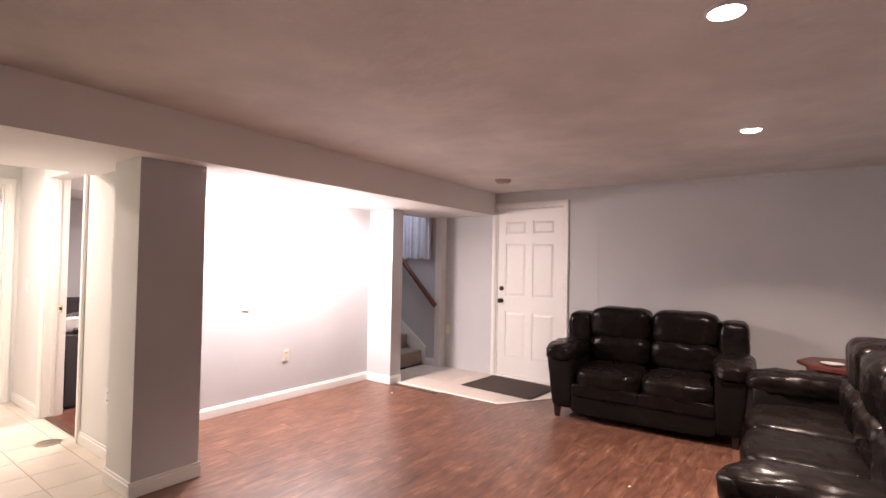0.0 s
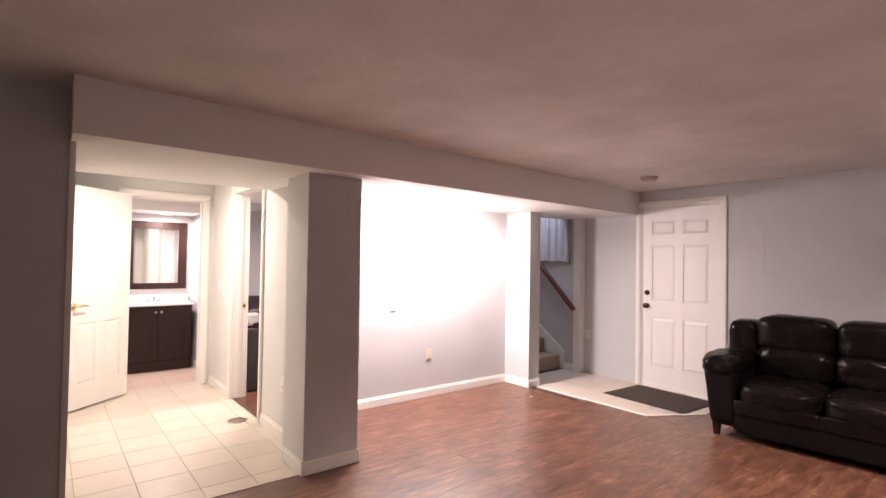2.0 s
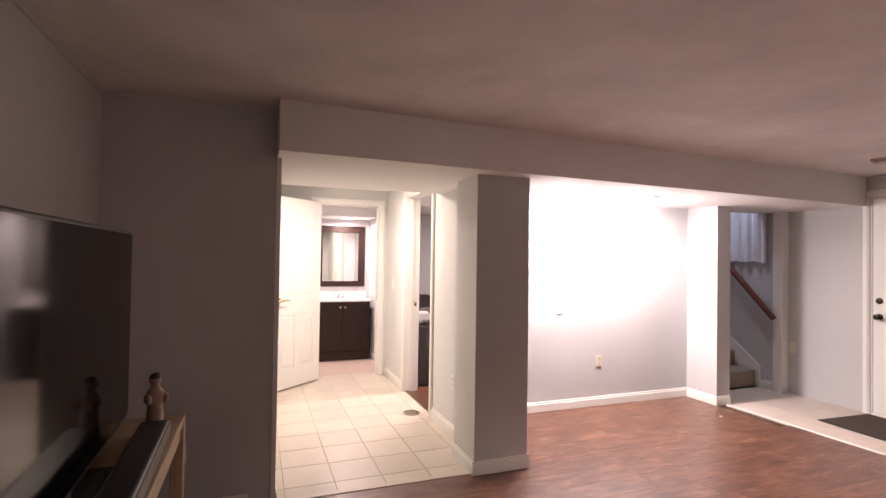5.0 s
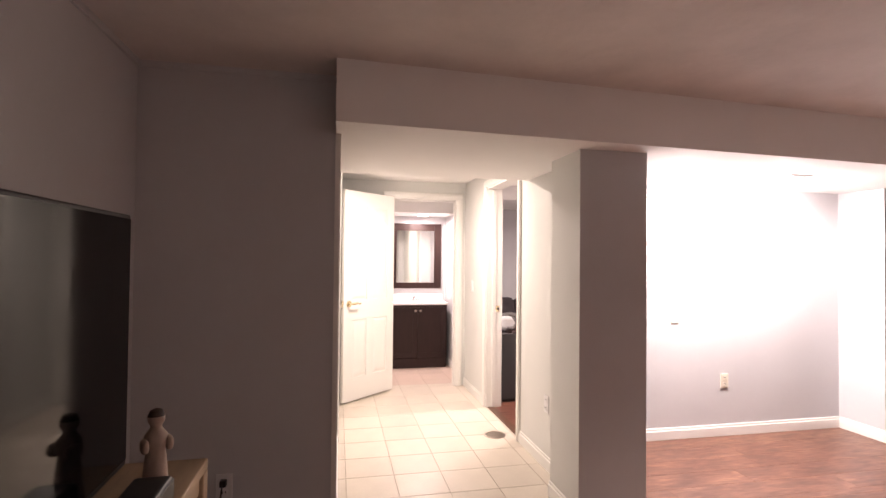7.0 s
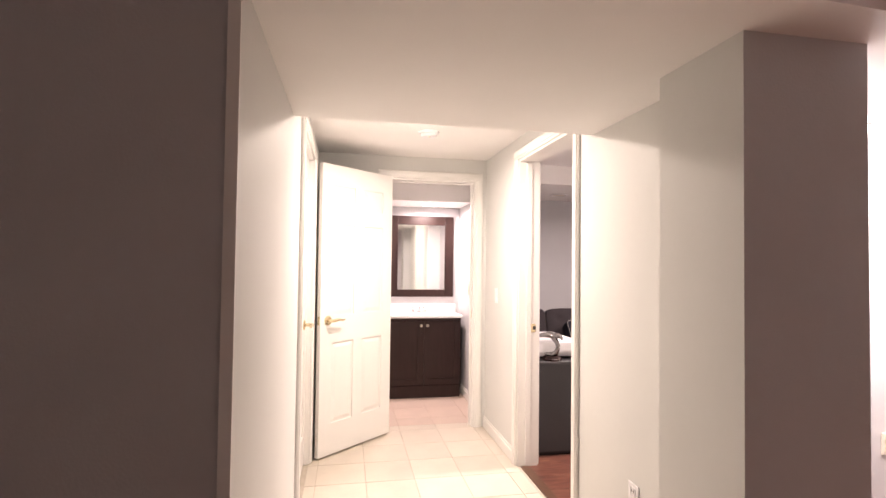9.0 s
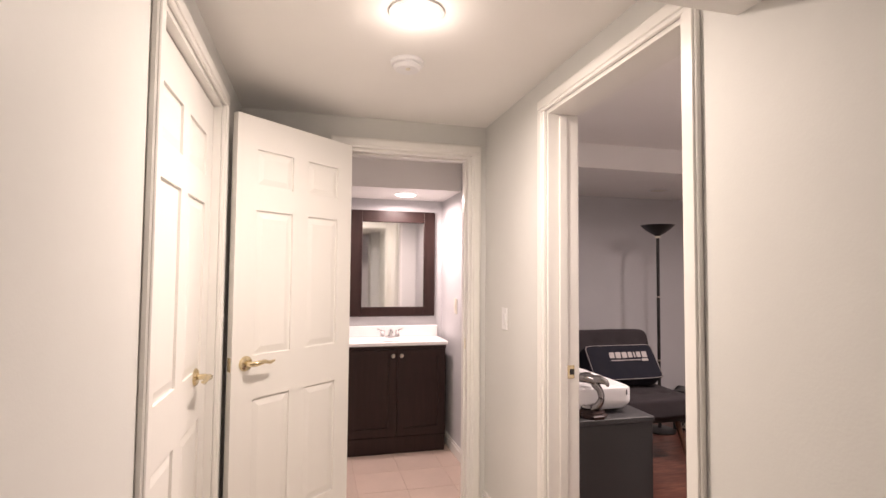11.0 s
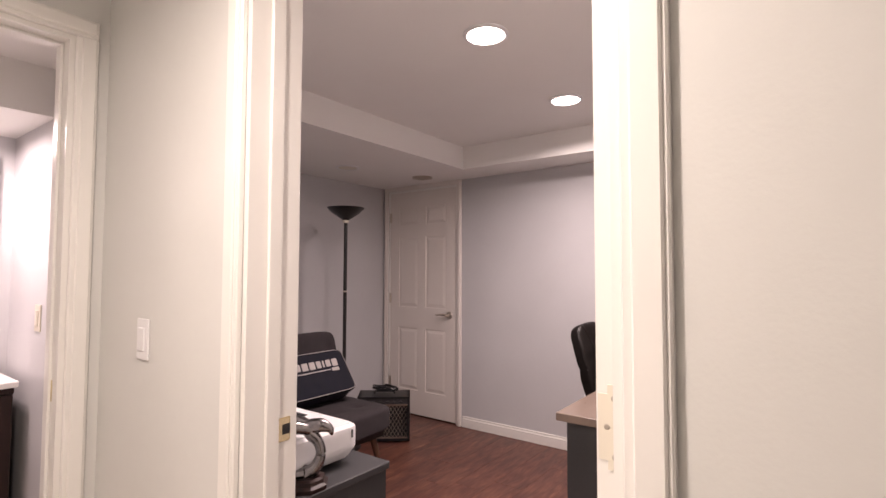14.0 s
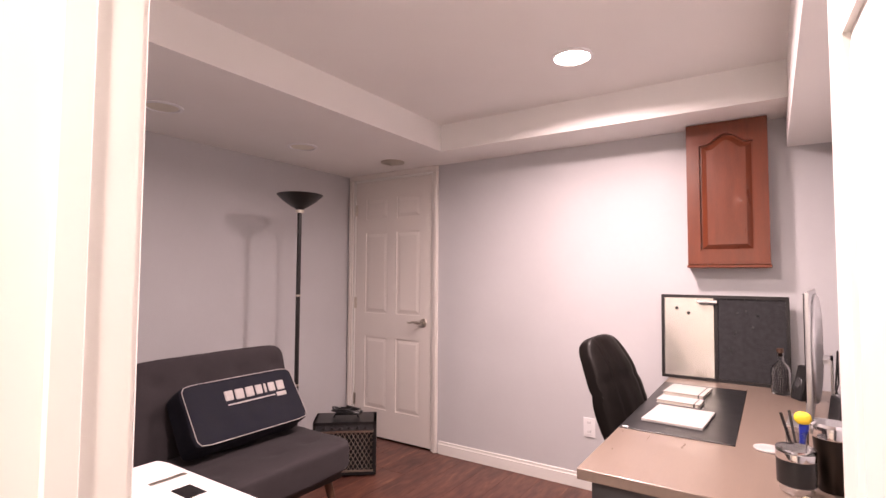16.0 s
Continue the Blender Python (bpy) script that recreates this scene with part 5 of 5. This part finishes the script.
bmesh.ops.transform(bm, matrix=pose(0, -0.185, 0.46, 22, 0, 0), verts=bm.verts)
part("backrest", bm, M_LEATHER_DULL, ch, smooth=True)
part("seat", cushion(-0.24, -0.22, 0.42, 0.24, 0.26, 0.52, 4.5, 0.006, 6, 14), M_LEATHER, ch, smooth=True)
for s in (-1, 1):
    part("armrest", pipe([(s * 0.26, -0.16, 0.45), (s * 0.275, -0.14, 0.62), (s * 0.275, 0.08, 0.64), (s * 0.265, 0.12, 0.5), (s * 0.24, 0.1, 0.45)], 0.016, 8), M_BLACKPLASTIC, ch, smooth=True)
part("post", rod((0, 0, 0.09), (0, 0, 0.42), 0.025), M_BLACK, ch)
for i in range(5):
    a = i * 2 * math.pi / 5
    leg_ = part("base_leg", pipe([(0, 0, 0.10), (0.27 * math.cos(a), 0.27 * math.sin(a), 0.065)], [0.022, 0.014], 8), M_BLACKPLASTIC, ch)
    part("caster", lathe([(0.026, -0.018), (0.028, 0), (0.026, 0.018)], 16, None, pose(0.27 * math.cos(a), 0.27 * math.sin(a), 0.028, 90, 0, math.degrees(a))), M_BLACKPLASTIC, leg_)


# ---- floor pieces ----
def piece_mesh(name, lx, ly, h, mat, bevel=0.001):
    bm = box(-lx / 2, -ly / 2, -h, lx / 2, ly / 2, 0)
    top = [e for e in bm.edges if all(v.co.z > -1e-5 for v in e.verts)]
    bmesh.ops.bevel(bm, geom=top, offset=bevel, segments=1, affect="EDGES")
    bmesh.ops.recalc_face_normals(bm, faces=bm.faces)
    me = bpy.data.meshes.new(name)
    bm.to_mesh(me)
    bm.free()
    me.materials.append(mat)
    return me


floors = {n: bpy.data.objects[n] for n in ("floor_room", "floor_hall", "floor_bath", "floor_office")}
rng = random.Random(4)


def lay(parent, name, x0, y0, x1, y1, lx, ly, mat, gap, stagger=0.0, ox=None, oy=None, skip=None):
    cache = {}
    i = 0
    x = x0 if ox is None else ox
    while x < x1 - 1e-4:
        a, b = max(x, x0), min(x + lx, x1)
        y = (y0 if oy is None else oy) - (rng.random() * ly if stagger else 0)
        while y < y1 - 1e-4:
            c, d = max(y, y0), min(y + ly, y1)
            if b - a > 0.02 and d - c > 0.02 and not (skip and skip((a + b) / 2, (c + d) / 2)):
                key = (round(b - a, 3), round(d - c, 3))
                if key not in cache:
                    cache[key] = piece_mesh(name, key[0] - gap, key[1] - gap, 0.010, mat)
                ob = new(name, cache[key])
                ob.location = ((a + b) / 2, (c + d) / 2, 0.0)
                ob.parent = parent
            y += ly
        x += lx


lay(floors["floor_room"], "plank", -4.25, ROOM_Y0, ROOM_X1, 4.60, 0.19, 1.22, M_PLANK, 0.0003, 1)
lay(floors["floor_room"], "plank", -5.265, 1.80, -4.25, 4.485, 0.19, 1.22, M_PLANK, 0.0003, 1)
lay(floors["floor_room"], "plank", -3.25, 4.60, ROOM_X1, ROOM_Y1, 0.19, 1.22, M_PLANK, 0.0003, 1)
lay(floors["floor_room"], "tile", -5.30, 4.60, -3.25, ROOM_Y1, 0.41, 0.41, M_STONE, 0.004, 0)
lay(floors["floor_hall"], "tile", -7.27, HALL_Y0, -4.25, HALL_Y1, 0.305, 0.305, M_TILE, 0.004, 0, -7.46, 0.06)
lay(floors["floor_bath"], "tile", -8.43, 0.18, -7.27, BATH_Y1, 0.305, 0.305, M_BATHTILE, 0.004, 0, -8.68, 0.06)
lay(floors["floor_office"], "plank", OFF_X0, 1.75, OFF_X1, OFF_Y1, 0.19, 1.22, M_PLANK_DARK, 0.0003, 1)
structure("transition_strip", box(-4.275, HALL_Y0, -0.01, -4.235, 1.545, 0.005, 0.002, 1), M_STONE, "pale strip between tile and laminate")
structure("transition_strip_office", box(OD0 + 0.02, 1.70, -0.012, OD1 - 0.02, 1.76, 0.006, 0.002, 1), M_WOODLEG, "brown strip in the office doorway")
structure("transition_strip_entry", box(-4.89, 4.605, -0.012, -3.56, 4.63, 0.0065, 0.001, 1), M_TRIM, "pale edge strip of the entry tiles")
# the laminate cuts off the corner of the entry tiles on a slant
bm = bmesh.new()
low = [bm.verts.new((x, y, -0.002)) for x, y in ((-3.56, 4.60), (-3.24, 4.60), (-3.24, 5.12))]
high = [bm.verts.new((v.co.x, v.co.y, 0.0012)) for v in low]
bm.faces.new(high), bm.faces.new(low[::-1])
for i in range(3):
    bm.faces.new((low[i], low[(i + 1) % 3], high[(i + 1) % 3], high[i]))
finish(bm, "plank", M_PLANK, floors["floor_room"])
slant = structure("transition_strip_slant", box(-0.30, -0.012, 0, 0.31, 0.012, 0.0065, 0.001, 1), M_TRIM, "pale edge strip of the entry tiles")
slant.matrix_world = pose(-3.40, 4.86, 0, 0, 0, math.degrees(math.atan2(0.52, 0.32)))
